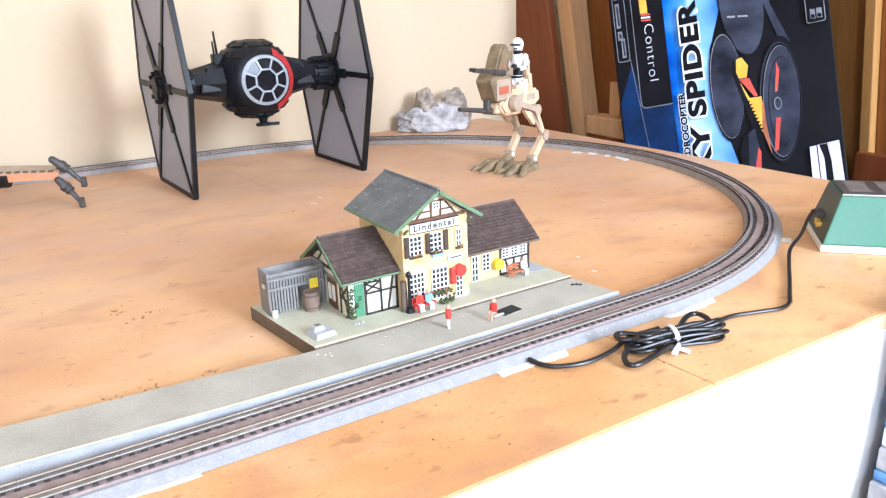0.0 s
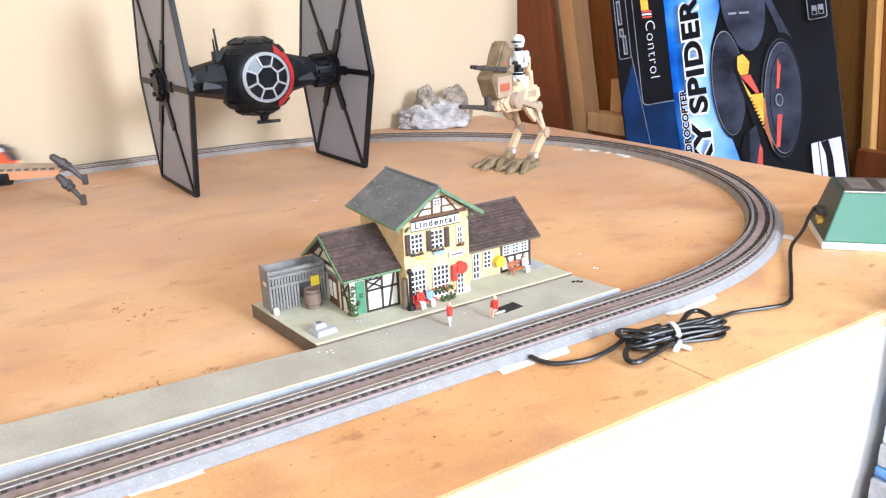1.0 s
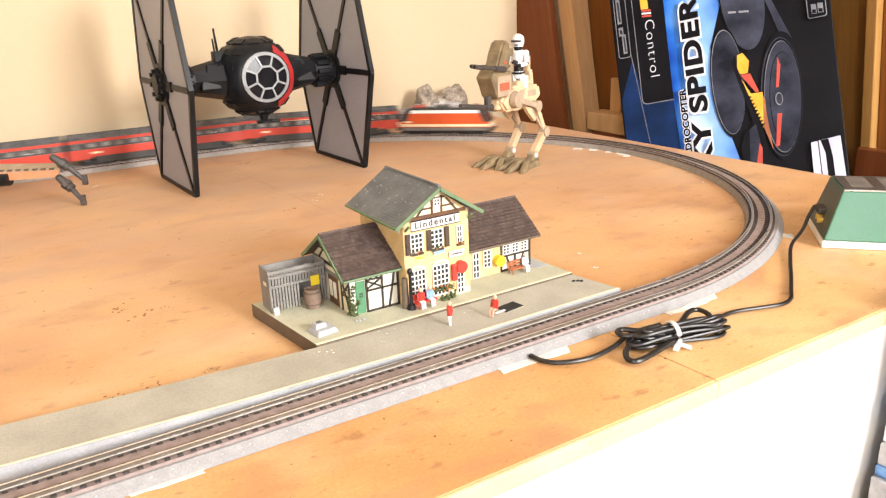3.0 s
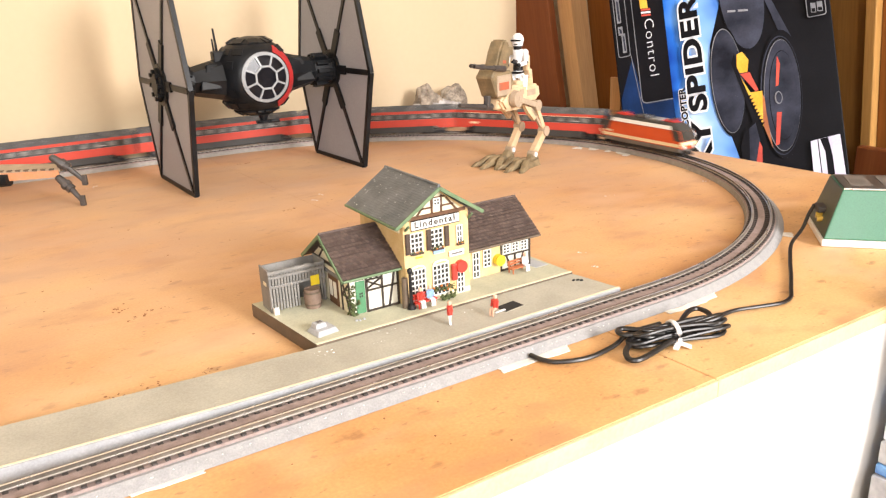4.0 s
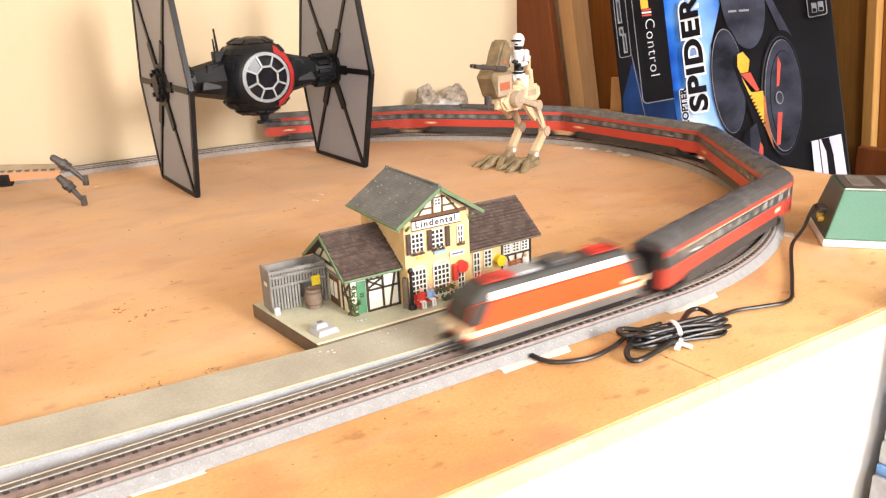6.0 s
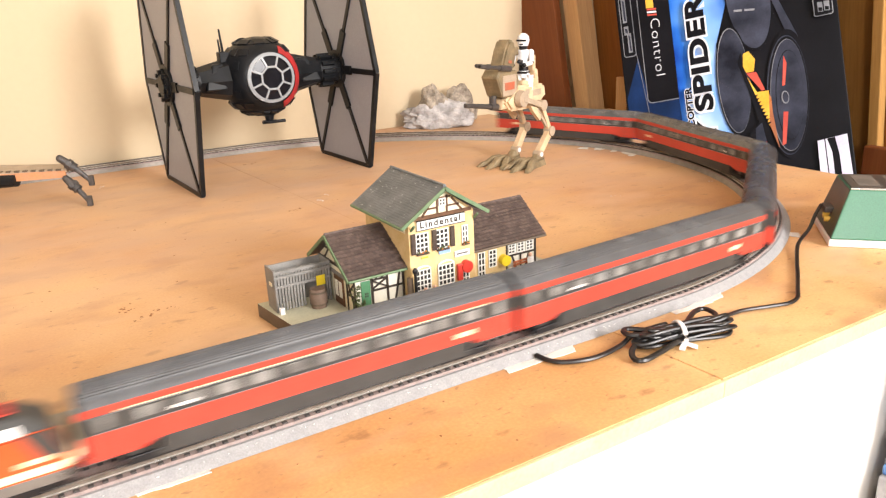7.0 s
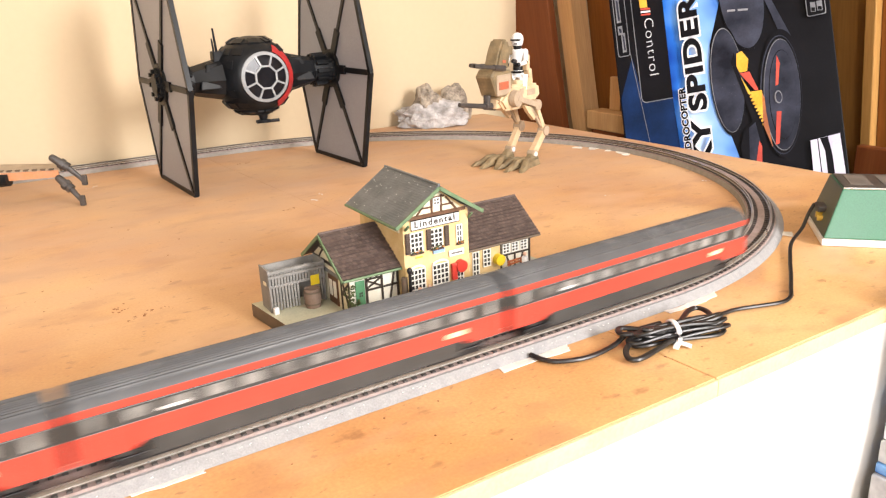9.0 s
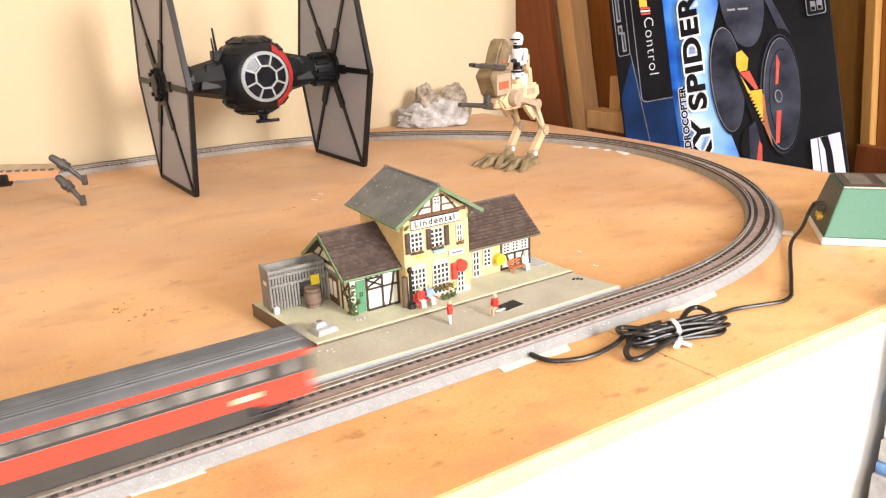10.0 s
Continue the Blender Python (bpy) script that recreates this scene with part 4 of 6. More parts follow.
    tiled_roof("wing_roof", t, (ex2, rym2, rz2 + .0008), (b0 + .0004, rym2, rz2 + .0008), (b0 + .0004, hy1, .0415), (ex2, hy1, .0415), 13, M_TILE, label="brown plain-tile roof", lift=1.7)
    ridge(t, (b0 + .0006, rym2, rz2 + .0012), (ex2, rym2, rz2 + .0012), M_TILE, .0012, 20)
    part("gutter", rod(bmesh.new(), (b0 + .0006, hy0 - .0003, .0405), (ex2, hy0 - .0003, .0405), .0011, None, 8), M_DARKBROWN, t)
    part("round_sign", rod(bmesh.new(), (-.0850, g0 - .0070, .0252), (-.0850, g0 - .0010, .0252), .0050, None, 20), M_YELLOW, t, "round yellow sign", None, True)
    part("column", rod(bmesh.new(), (-.1915, .0895, Z), (-.1915, .0895, .0380), .0030, .0026, 10), M_DARKBROWN, t, "brown corner column")

    # slatted shed
    s0, s1, h0, h1, sz = -.2865, -.2375, .1455, .166, .0488
    part("shed_side", block(s0, s0 + .0016, h0, h1, Z, sz, .0003), M_SHED, t, "grey shed side")
    part("shed_side", block(s1 - .0016, s1, h0, h1, Z, sz, .0003), M_SHED, t, "grey shed side")
    part("shed_back", block(s0 + .0017, s1 - .0017, h1 - .0016, h1, Z, sz - .001), M_SHED, t)
    n = 19
    for k in range(n):
        x = s0 + (s1 - s0) * (k + .5) / n
        gap = 9 < k < 14
        part("slat", block(x - .0008, x + .0008, h0 - .0010, h0, (Z + .0012 if not gap else .034) + random.uniform(0, .0008), sz - random.uniform(0, .0008)), M_SHED, t)
    for z in (.0335, .0415, sz - .0030):
        part("rail_bar", block(s0, s1, h0 - .0018, h0 - .0011, z, z + .0022), M_SHED, t)
    part("shed_notice", block(s0 - .0007, s0 - .0001, .1500, .1560, .0345, .0375), M_CREAM, t)
    part("poster", block(-.2510, -.2435, h0 - .0026, h0 - .0019, .0290, .0375), M_YELLOW, t, "bright yellow poster")


station()


def bench(x, y, z, rot, material, label):
    t = thing("bench", pose(x, y, z, 0, 0, rot), label, "bench", "benches at the station")
    part("seat", block(-.010, .010, -.003, .003, .0045, .0055), material, t)
    for k in range(2):
        part("back_slat", block(-.010, .010, .003, .0036, .0068 + k * .0026, .0086 + k * .0026), material, t)
    for s in (-.008, .008):
        bm = bmesh.new()
        bx(bm, s - .0006, s + .0006, -.0026, -.0016, 0, .0046)
        bx(bm, s - .0006, s + .0006, .0030, .0040, 0, .0110)
        bx(bm, s - .0006, s + .0006, -.0026, .0032, .0036, .0045)
        part("leg", bm, material, t)


bench(-.1765, .0828, .0121, 6, M_RED, "red model bench before the station wall")
bench(-.0685, .1000, .0121, 5, M_BENCH, "orange-brown model bench before the wing")


def figurine(x, y, z, rot, label, coat, legs, seated=False):
    bm = bmesh.new()
    if seated:
        for s in (-.0012, .0012):
            rod(bm, (s, 0, .0062), (s, -.0045, .0062), .0010, None, 8, 1)
            rod(bm, (s, -.0045, .0062), (s, -.0050, .0008), .0009, None, 8, 1)
        o = .0060
    else:
        for s in (-.0012, .0013):
            rod(bm, (s, s * .5, 0), (s * .8, 0, .0085), .0009, .0012, 8, 1)
        o = .0082
    rod(bm, (0, 0, o), (0, 0, o + .0072), .0022, .0025, 10, 0)
    for s in (-1, 1):
        rod(bm, (s * .0026, 0, o + .0068), (s * .0030, -.0012, o + .0012), .0009, .0007, 8, 0)
    ball(bm, (0, 0, o + .0096), .0018, 2, (1, 1, 1.15), 2)
    ob = part("figurine", bm, [coat, legs, M_SKIN], None, "", pose(x, y, z, 0, 0, rot), True)
    return tagged(ob, label, "figurine", "figurines at the station")


figurine(-.1785, .0426, .0106, 40, "small standing figurine in red coat and pale trousers", M_RED, M_FIG)
figurine(-.1400, .0362, .0106, -70, "small seated figurine in red on the platform", M_RED, M_SKIN, True)
figurine(-.1815, .0822, .0121, 0, "small seated figurine in red on the bench", M_RED, M_FIG, True)
figurine(-.1725, .0826, .0121, 5, "small seated figurine in pale blue on the bench", M_BLUE, M_FIG, True)
figurine(-.0620, .0990, .0121, 0, "small seated figurine in white on the bench", M_FIG, M_FIG, True)


def small_station_things():
    t = thing("barrel", pose(-.2525, .1385, .0121), "brown wooden model barrel beside the shed", "barrel")
    bm = bmesh.new()
    prof = [(.0062, 0), (.0070, .004), (.0074, .009), (.0071, .0125), (.0064, .0165), (.0056, .0166), (.0055, .0155)]
    rings = [[bm.verts.new((r * math.cos(k * math.pi / 10), r * math.sin(k * math.pi / 10), z)) for k in range(20)] for r, z in prof]
    for a, b in zip(rings, rings[1:]):
        for k in range(20):
            bm.faces.new((a[k], a[(k + 1) % 20], b[(k + 1) % 20], b[k]))
    bm.faces.new(rings[0])
    bm.faces.new(rings[-1])
    part("barrel_body", bm, M_BARREL, t, "", None, True)
    for z, r in ((.003, .0071), (.0132, .0071)):
        part("hoop", rod(bmesh.new(), (0, 0, z), (0, 0, z + .0014), r + .0002, None, 20), M_DARKBROWN, t)
    t = thing("stone_slab", pose(-.2655, .0865, .0121, 0, 0, 8), "stepped pale stone block on the base plate", "stone block")
    part("lower_step", block(-.0095, .0095, -.0075, .0100, 0, .0040, .0005, taper=(.002, .002, .002, .002)), M_KERB, t)
    part("upper_step", block(-.0070, .0030, -.0010, .0080, .0040, .0076, .0005, taper=(.001, .001, .001, .001)), M_KERB, t)
    part("hollow", block(-.0035, .0005, .0020, .0055, .0075, .0079), M_SKIRT, t)
    t = thing("signal_post", pose(-.1890, .0845, .0121), "black model lamp post with lantern beside the house", "lamp post")
    part("post", rod(bmesh.new(), (0, 0, 0), (0, 0, .031), .0017, .0012, 10), M_BLACK, t)
    part("lantern", ball(bmesh.new(), (0, 0, .0325), .0024, 2, (1, .9, 1.3)), M_BLACK, t, "dark lantern", None, True)
    part("foot", rod(bmesh.new(), (0, 0, 0), (0, 0, .004), .0038, .0028, 10), M_BLACK, t)
    t = thing("white_post", pose(-.2835, .1415, .0121), "small white marker beside the shed", "marker")
    part("marker", block(-.0020, .0020, -.0020, .0020, 0, .0055, .0004), M_FIG, t)
    bm = bmesh.new()
    for k in range(46):
        ball(bm, (-.1545 + random.uniform(-.0075, .0075), .0835 + random.gauss(0, .0010), .0130 + abs(random.gauss(0, .0018))), random.uniform(.0007, .0015), 1)
    tagged(part("shrub", bm, M_LEAF), "low dark olive shrub before the station wall", "shrub")
    bm = bmesh.new()
    for k in range(26):
        ball(bm, (-.1250 + random.gauss(0, .0012), .1035 + random.gauss(0, .0012), .0130 + random.uniform(0, .011)), random.uniform(.0006, .0013), 1)
    tagged(part("shrub", bm, M_LEAF), "narrow olive shrub in the corner of the station", "shrub")
    bm = bmesh.new()
    for a, b in ((-.2362, .0895), (-.2338, .0885), (-.2300, .0890)):
        ball(bm, (a, b, .0126), .0013, 1, (1, 1, .9))
    tagged(part("pebbles", bm, M_KERB), "pale pebbles lying on the base plate", "pebbles", kind="stuff")


small_station_things()


# ---- toys behind the track ----
def twin_wing_fighter():
    t = thing("toy_spacecraft", pose(-.0935, .724, 0, 0, 0, 3), "black toy spacecraft with two tall grey hexagonal wings", "toy spacecraft")
    hz, dx = .149, .1335
    hexa = [(-.083, .003), (.085, .003), (.122, hz), (.085, .295), (-.085, .295), (-.124, hz)]
    for s in (-1, 1):
        x = s * dx
        wing = part("wing", slab(bmesh.new(), [(x - .002, y, z) for y, z in hexa], (.004, 0, 0)), M_WING, t, "grey panelled wing")
        for i in range(6):
            a, b = hexa[i], hexa[(i + 1) % 6]
            bm = bmesh.new()
            bar(bm, (x - .0032, *a), (x - .0032, *b), .0070, .0064, (1, 0, 0))
            part("edge_frame", bm, M_HULL, wing, "black wing edge")
            ball(bm := bmesh.new(), (x, *a), .0038, 1)
            part("corner_cap", bm, M_HULL, wing)
        for i, (y, z) in enumerate(hexa):
            d = Vector((0, y, z - hz))
            q = Vector((x - .0042, d.y * .12, hz + d.z * .12))
            bm = bar(bmesh.new(), q, (x - .0042, y * .985, hz + d.z * .985), .0080 if i in (2, 5) else .0066, .0084, (1, 0, 0))
            part("spoke", bm, M_HULL, wing, "black spoke")
            e = Vector((x - .0055, d.y * .40, hz + d.z * .40))
            part("spoke_root", bar(bmesh.new(), q - Vector((.0013, 0, 0)), e, .0135, .0110, (1, 0, 0)), M_HULL, wing)
        hub = bmesh.new()
        for k, (r, w) in enumerate(((.030, .006), (.024, .010), (.016, .013))):
            rod(hub, (x - w, 0, hz), (x + w, 0, hz), r, None, 6 if k else 12)
        bmesh.ops.bevel(hub, geom=hub.edges[:], offset=.0008, segments=1, affect="EDGES")
        part("hub", hub, M_HULL, wing, "black hub plate")
        for k in range(8):
            th = k * math.pi / 4
            part("hub_bolt", block(x - .0145, x + .0145, .019 * math.cos(th) - .003, .019 * math.cos(th) + .003, hz + .019 * math.sin(th) - .003, hz + .019 * math.sin(th) + .003, .0006), M_HULL, wing)
        bm = rod(bmesh.new(), (s * .052, 0, hz), (s * .105, 0, hz), .030, .018, 8)
        part("pylon", bm, M_HULL, t, "black tapered pylon")
        mount = part("wing_mount", rod(bmesh.new(), (s * .094, 0, hz), (s * .126, 0, hz), .021, None, 12), M_HULL, t, "ribbed black wing mount")
        for k in range(12):
            th = k * math.pi / 6
            part("rib", block(-.010, .010, -.0035, .0035, -.003, .003, .0006), M_HULL, mount, "", Matrix.Translation((s * .107, .0225 * math.cos(th), hz + .0225 * math.sin(th))) @ Matrix.Rotation(th, 4, "X"))
        bm = bmesh.new()
        bx(bm, s * .074 - .016, s * .074 + .016, -.027, -.018, hz - .012, hz + .002, .002, taper=(.004, .004, .004, 0))
        bx(bm, s * .066 - .012, s * .066 + .012, -.021, -.008, hz + .012, hz + .024, .002, taper=(.004, .004, .005, 0))
        part("pylon_box", bm, M_HULL, t)
    bm = bmesh.new()
    bmesh.ops.create_uvsphere(bm, u_segments=40, v_segments=24, radius=.0585, matrix=Matrix.Translation((0, 0, hz)))
    for v in bm.verts:
        d = v.co - Vector((0, 0, hz))
        if d.y < -.046:
            v.co.y = -.046
    part("cabin", bm, M_HULL, t, "glossy black ball cabin", None, True)
    bm = bmesh.new()
    for lat in range(-3, 4):
        for k in range(16):
            th = 2 * math.pi * k / 16 + lat * .2
            d = Vector((math.cos(th) * math.cos(lat * .36), math.sin(th) * math.cos(lat * .36), math.sin(lat * .36)))
            if d.y < -.62 or abs(d.x) > .86:
                continue
            m = Matrix.Translation(Vector((0, 0, hz)) + d * .0578) @ d.to_track_quat("Z", "Y").to_matrix().to_4x4()
            w = random.uniform(.0035, .0085)
            bx(bm, -w, w, -.0062, .0062, -.001, random.uniform(.0010, .0030), .0006, m=m)
    part("hull_plating", bm, M_HULL, t, "raised black hull panels")
    # round front window: rim, spokes and panes
    cz, r = hz + .001, .0362
    fy = -.0462
    front = bmesh.new()
    n = 32
    for k in range(n):
        a0, a1 = 2 * math.pi * k / n, 2 * math.pi * (k + 1) / n
        slab(front, [(ra * math.cos(a), fy - dy, cz + ra * math.sin(a)) for ra, a, dy in ((r, a0, 0), (r, a1, 0), (r - .0046, a1, .0022), (r - .0046, a0, .0022))], (0, -.0026, 0))
    part("canopy_rim", front, M_LATTICE, t, "grey round canopy rim")
    hexr = .0170
    for k in range(8):
        a0, a1 = math.pi * (k + .5) / 4, math.pi * (k + 1.5) / 4
        p0 = Vector((hexr * math.cos(a0), fy - .0058, cz + hexr * math.sin(a0)))
        p1 = Vector((hexr * math.cos(a1), fy - .0058, cz + hexr * math.sin(a1)))
        part("canopy_bar", bar(bmesh.new(), p0, p1, .0026, .0018), M_LATTICE, t, "grey canopy bar")
        q = Vector((.0335 * math.cos(a0), fy - .0026, cz + .0335 * math.sin(a0)))
        part("canopy_bar", bar(bmesh.new(), p0, q, .0026, .0018), M_LATTICE, t, "grey canopy bar")
        bm = bmesh.new()
        slab(bm, [(hexr * math.cos(a0), fy - .0056, cz + hexr * math.sin(a0)), (hexr * math.cos(a1), fy - .0056, cz + hexr * math.sin(a1)), (.034 * math.cos(a1), fy - .0022, cz + .034 * math.sin(a1)), (.034 * math.cos(a0), fy - .0022, cz + .034 * math.sin(a0))], (0, .0015, 0))
        part("canopy_pane", bm, M_GLASSBLK, t, "black canopy pane")
    bm = slab(bmesh.new(), [(hexr * math.cos(math.pi * (k + .5) / 4), fy - .0057, cz + hexr * math.sin(math.pi * (k + .5) / 4)) for k in range(8)], (0, .0015, 0))
    part("canopy_pane", bm, M_GLASSBLK, t, "black canopy pane")
    bm = bmesh.new()
    for k in range(16):
        for i in range(3):
            pts = []
            for kk, ii in ((k, i), (k + 1, i), (k + 1, i + 1), (k, i + 1)):
                a, rr = -1.15 + 2.3 * kk / 16, .0385 + .0105 * ii / 3
                pts.append(Vector((rr * math.cos(a), -math.sqrt(.0597 ** 2 - rr * rr), hz + rr * math.sin(a))))
            slab(bm, pts, (.0006, -.0008, 0))
    part("red_flash", bm, M_REDHULL, t, "dark red hull flash")
    part("antenna", rod(bmesh.new(), (-.050, .0, hz + .02), (-.053, .0, hz + .072), .0024, .0014, 8), M_HULL, t)
    part("antenna", rod(bmesh.new(), (-.056, -.004, hz + .03), (-.0575, -.004, hz + .058), .0018, .0012, 8), M_HULL, t)
    part("antenna_foot", block(-.059, -.045, -.008, .008, hz + .014, hz + .040, .0015), M_HULL, t)
    bm = rod(bmesh.new(), (.004, -.012, hz - .067), (.004, -.012, hz - .052), .005, .009, 10)
    rod(bm, (.004, -.012, hz - .069), (.004, -.012, hz - .066), .012, None, 14)
    rod(bm, (-.008, -.014, hz - .0675), (.026, -.020, hz - .0675), .0025, None, 8)
    part("belly_gun", bm, M_HULL, t, "black belly gun")


twin_wing_fighter()


def walker():
    t = thing("toy_walker", pose(.224, .505, 0, 0, 0, 199), "tan two-legged toy walker with camouflage cowl", "toy walker")
    for s in (-1, 1):
        y = s * .0225
        foot = bmesh.new()
        slab(foot, [(-.036, y - .006, .0004), (-.026, y - .015, .0004), (.012, y - .017, .0004), (.012, y + .017, .0004), (-.026, y + .015, .0004), (-.036, y + .006, .0004)], (.004, 0, .009))
        bx(foot, -.036, -.012, y - .008, y + .008, .006, .018, .003, taper=(.004, .010, .003, .003))
        for k in (-1, 0, 1):
            turn = Matrix.Translation((.006, y + k * .011, 0)) @ Matrix.Rotation(k * .34, 4, "Z")
            bx(foot, -.012, .038 - abs(k) * .006, -.0060, .0060, .0004, .014, .002, m=turn, taper=(.002, .026, .0018, .0018))
            bx(foot, .022 - abs(k) * .005, .042 - abs(k) * .006, -.0040, .0040, .0003, .007, .0012, m=turn, taper=(0, .010, .001, .001))
        part("foot", foot, M_MUD, t, "olive-brown clawed foot")
        if s > 0:
            an, kn, hp = Vector((-.0267, y, .0150)), Vector((-.0590, y, .0461)), Vector((-.0360, y, .0886))
        else:
            an, kn, hp = Vector((-.0324, y, .0170)), Vector((-.0583, y, .0498)), Vector((-.0365, y, .0900))
        part("shin", bar(bmesh.new(), an - Vector((0, .004, 0)), kn - Vector((0, .004, 0)), .0115, .008, (0, 1, 0)), M_TAN, t, "tan shin")
        part("thigh", bar(bmesh.new(), kn - Vector((0, .003, 0)), hp - Vector((0, .003, 0)), .0075, .006, (0, 1, 0)), M_TAN, t, "tan thigh")
        part("thigh_rod", bar(bmesh.new(), kn + Vector((.009, -.002, .008)), hp + Vector((.012, -.002, -.004)), .0036, .004, (0, 1, 0)), M_TANDK, t)
        for c, r in ((an, .0062), (kn, .0078), (hp, .0084)):
            part("joint", rod(bmesh.new(), c + Vector((0, -.0062, 0)), c + Vector((0, .0062, 0)), r, None, 18), M_TANDK, t, "dull tan joint disc")
        part("ankle_cap", rod(bmesh.new(), an + Vector((0, -.0075, 0)), an + Vector((0, .0075, 0)), .0036, None, 12), M_FIG, t)
        part("hip_disc", rod(bmesh.new(), (.0165, s * .019, .1046), (.0165, s * .0275, .1046), .0125, .0115, 20), M_TANDK, t, "round hip disc")
        part("hip_bar", bar(bmesh.new(), (.0165, s * .024, .1046), (hp.x, s * .0245, hp.z), .0075, .004, (0, s, 0)), M_TANDK, t)
        part("calf_flap", slab(bmesh.new(), [(-.004, y - .004, .092), (-.020, y - .004, .088), (-.036, y - .004, .072), (-.030, y - .004, .066), (-.014, y - .004, .080)], (0, .006, 0)), M_TAN, t)
    body = slab(bmesh.new(), [(.016, -.017, .124), (-.056, -.017, .119), (-.060, -.017, .101), (-.046, -.017, .093), (-.020, -.017, .086), (.034, -.017, .088), (.048, -.017, .104)], (0, .034, 0))
    bmesh.ops.bevel(body, geom=body.edges[:], offset=.0035, segments=2, affect="EDGES")
    bx(body, .020, .050, -.012, .012, .092, .108, .003, taper=(.002, .006, .002, .002))
    part("body", body, M_TAN, t, "moulded tan body")
    for x0, x1, z0, z1 in ((-.044, -.022, .104, .113), (-.012, -.002, .108, .116)):
        part("body_mark", block(x0, x1, .0166, .0176, z0, z1, .0004), M_TANDK, t, "worn brown patch")
    part("saddle", block(-.046, -.004, -.011, .011, .119, .128, .002), M_TAN, t)
    part("seat_back", block(-.050, -.040, -.010, .010, .119, .142, .002, taper=(.002, 0, .001, .001)), M_TAN, t, "tan seat back")
    part("backrest", block(-.046, -.038, -.0075, .0075, .138, .163, .003), M_TAN, t, "pale tan backrest")
    low = slab(bmesh.new(), [(.020, -.015, .107), (.052, -.015, .110), (.066, -.015, .140), (.056, -.015, .150), (.016, -.015, .146), (.010, -.015, .130)], (0, .030, 0))
    bmesh.ops.bevel(low, geom=low.edges[:], offset=.002, segments=1, affect="EDGES")
    part("cowl", low, M_MUD, t, "olive-brown armoured cowl")
    bm = slab(bmesh.new(), [(.018, -.013, .145), (.048, -.013, .150), (.042, -.011, .174), (.034, -.009, .190), (.022, -.009, .188), (.014, -.011, .170)], (0, .024, 0))
    bmesh.ops.bevel(bm, geom=bm.edges[:], offset=.003, segments=2, affect="EDGES")
    part("shield", bm, M_MUD, t, "olive-brown head shield")
    part("cowl_panel", block(.020, .054, .0146, .0164, .112, .141, .0008), M_TANDK, t, "dull brown side panel")
    part("red_mark", block(.026, .050, .0162, .0170, .120, .131, .0003), M_MUDRED, t, "faded red marking")
    part("red_mark", slab(bmesh.new(), [(.026, .0112, .156), (.034, .0112, .157), (.032, .0096, .186), (.026, .0096, .186)], (0, .0012, 0)), M_MUDRED, t, "faded red stripe")
    part("sight", block(.004, .016, .000, .010, .166, .178, .002), M_MUD, t)
    part("handle", rod(bmesh.new(), (.004, .010, .158), (-.004, .010, .156), .0022, None, 8), M_GUN, t)
    for a, b in (((.040, .0185, .150), (.112, .0190, .1600)), ((.030, -.0185, .150), (.070, -.0190, .1560))):
        a, b = Vector(a), Vector(b)
        gun = rod(bmesh.new(), a, b, .0034, .0020, 10)
        rod(gun, a, a.lerp(b, .35), .0044, .0040, 10)
        rod(gun, a.lerp(b, .72), b, .0036, .0028, 10)
        part("cannon", gun, M_GUN, t, "dark toy cannon")
    bm = rod(bmesh.new(), (.040, .0, .0945), (.122, .0, .1078), .0040, .0030, 10)
    rod(bm, (.038, .0, .0942), (.064, .0, .0984), .0056, .0050, 10)
    rod(bm, (.058, .0, .0955), (.057, .0, .1130), .0048, .0055, 8)
    part("cannon", bm, M_GUN, t, "dark lower cannon")


walker()


def rider():
    """A plain white toy figure, one shape."""
    bm = bmesh.new()
    for s in (-1, 1):
        rod(bm, (0, s * .005, .004), (.005, s * .0085, -.006), .0050, .0052, 12)
        rod(bm, (.003, s * .0115, .004), (.005, s * .0120, -.018), .0050, .0042, 12)
        ball(bm, (0, s * .0118, .0365), .0050, 2)
        rod(bm, (0, s * .0125, .036), (.006, s * .0150, .0235), .0040, .0036, 12)
        ball(bm, (.0065, s * .0150, .0230), .0034, 2, mi=1)
        rod(bm, (.008, s * .0145, .022), (.020, s * .0100, .020), .0035, .0030, 12)
        ball(bm, (.022, s * .0090, .0200), .0034, 2, mi=1)
    rod(bm, (0, 0, .000), (0, 0, .010), .0078, .0074, 14)
    rod(bm, (0, 0, .010), (0, 0, .020), .0074, .0070, 14, 1)
    rod(bm, (0, 0, .0195), (0, 0, .0385), .0078, .0104, 14)
    ball(bm, (0, 0, .0375), .0096, 2, (1, 1.15, .5))
    rod(bm, (.001, 0, .040), (.001, 0, .0465), .0058, .0066, 14, 1)
    ball(bm, (.0005, 0, .0550), .0096, 3, (1, .95, 1.0))
    rod(bm, (.0012, 0, .0460), (.0008, 0, .0545), .0074, .0094, 16)
    bx(bm, .0074, .0108, -.0078, .0078, .0530, .0556, .0008, mi=1)
    bx(bm, .0066, .0098, -.0028, .0028, .0478, .0496, .0006, mi=1)
    bx(bm, -.0078, .0088, -.0078, .0078, .0060, .0092, .001, mi=1)
    rod(bm, (.018, .004, .021), (.036, .004, .026), .0022, .0018, 8, 1)
    ob = part("toy_figure", bm, [M_FIG, M_BLACK], None, "", pose(.2450, .5120, .1310, 0, 0, 213), True)
    tagged(ob, "white plastic toy figure seated on the walker", "toy figure")


rider()


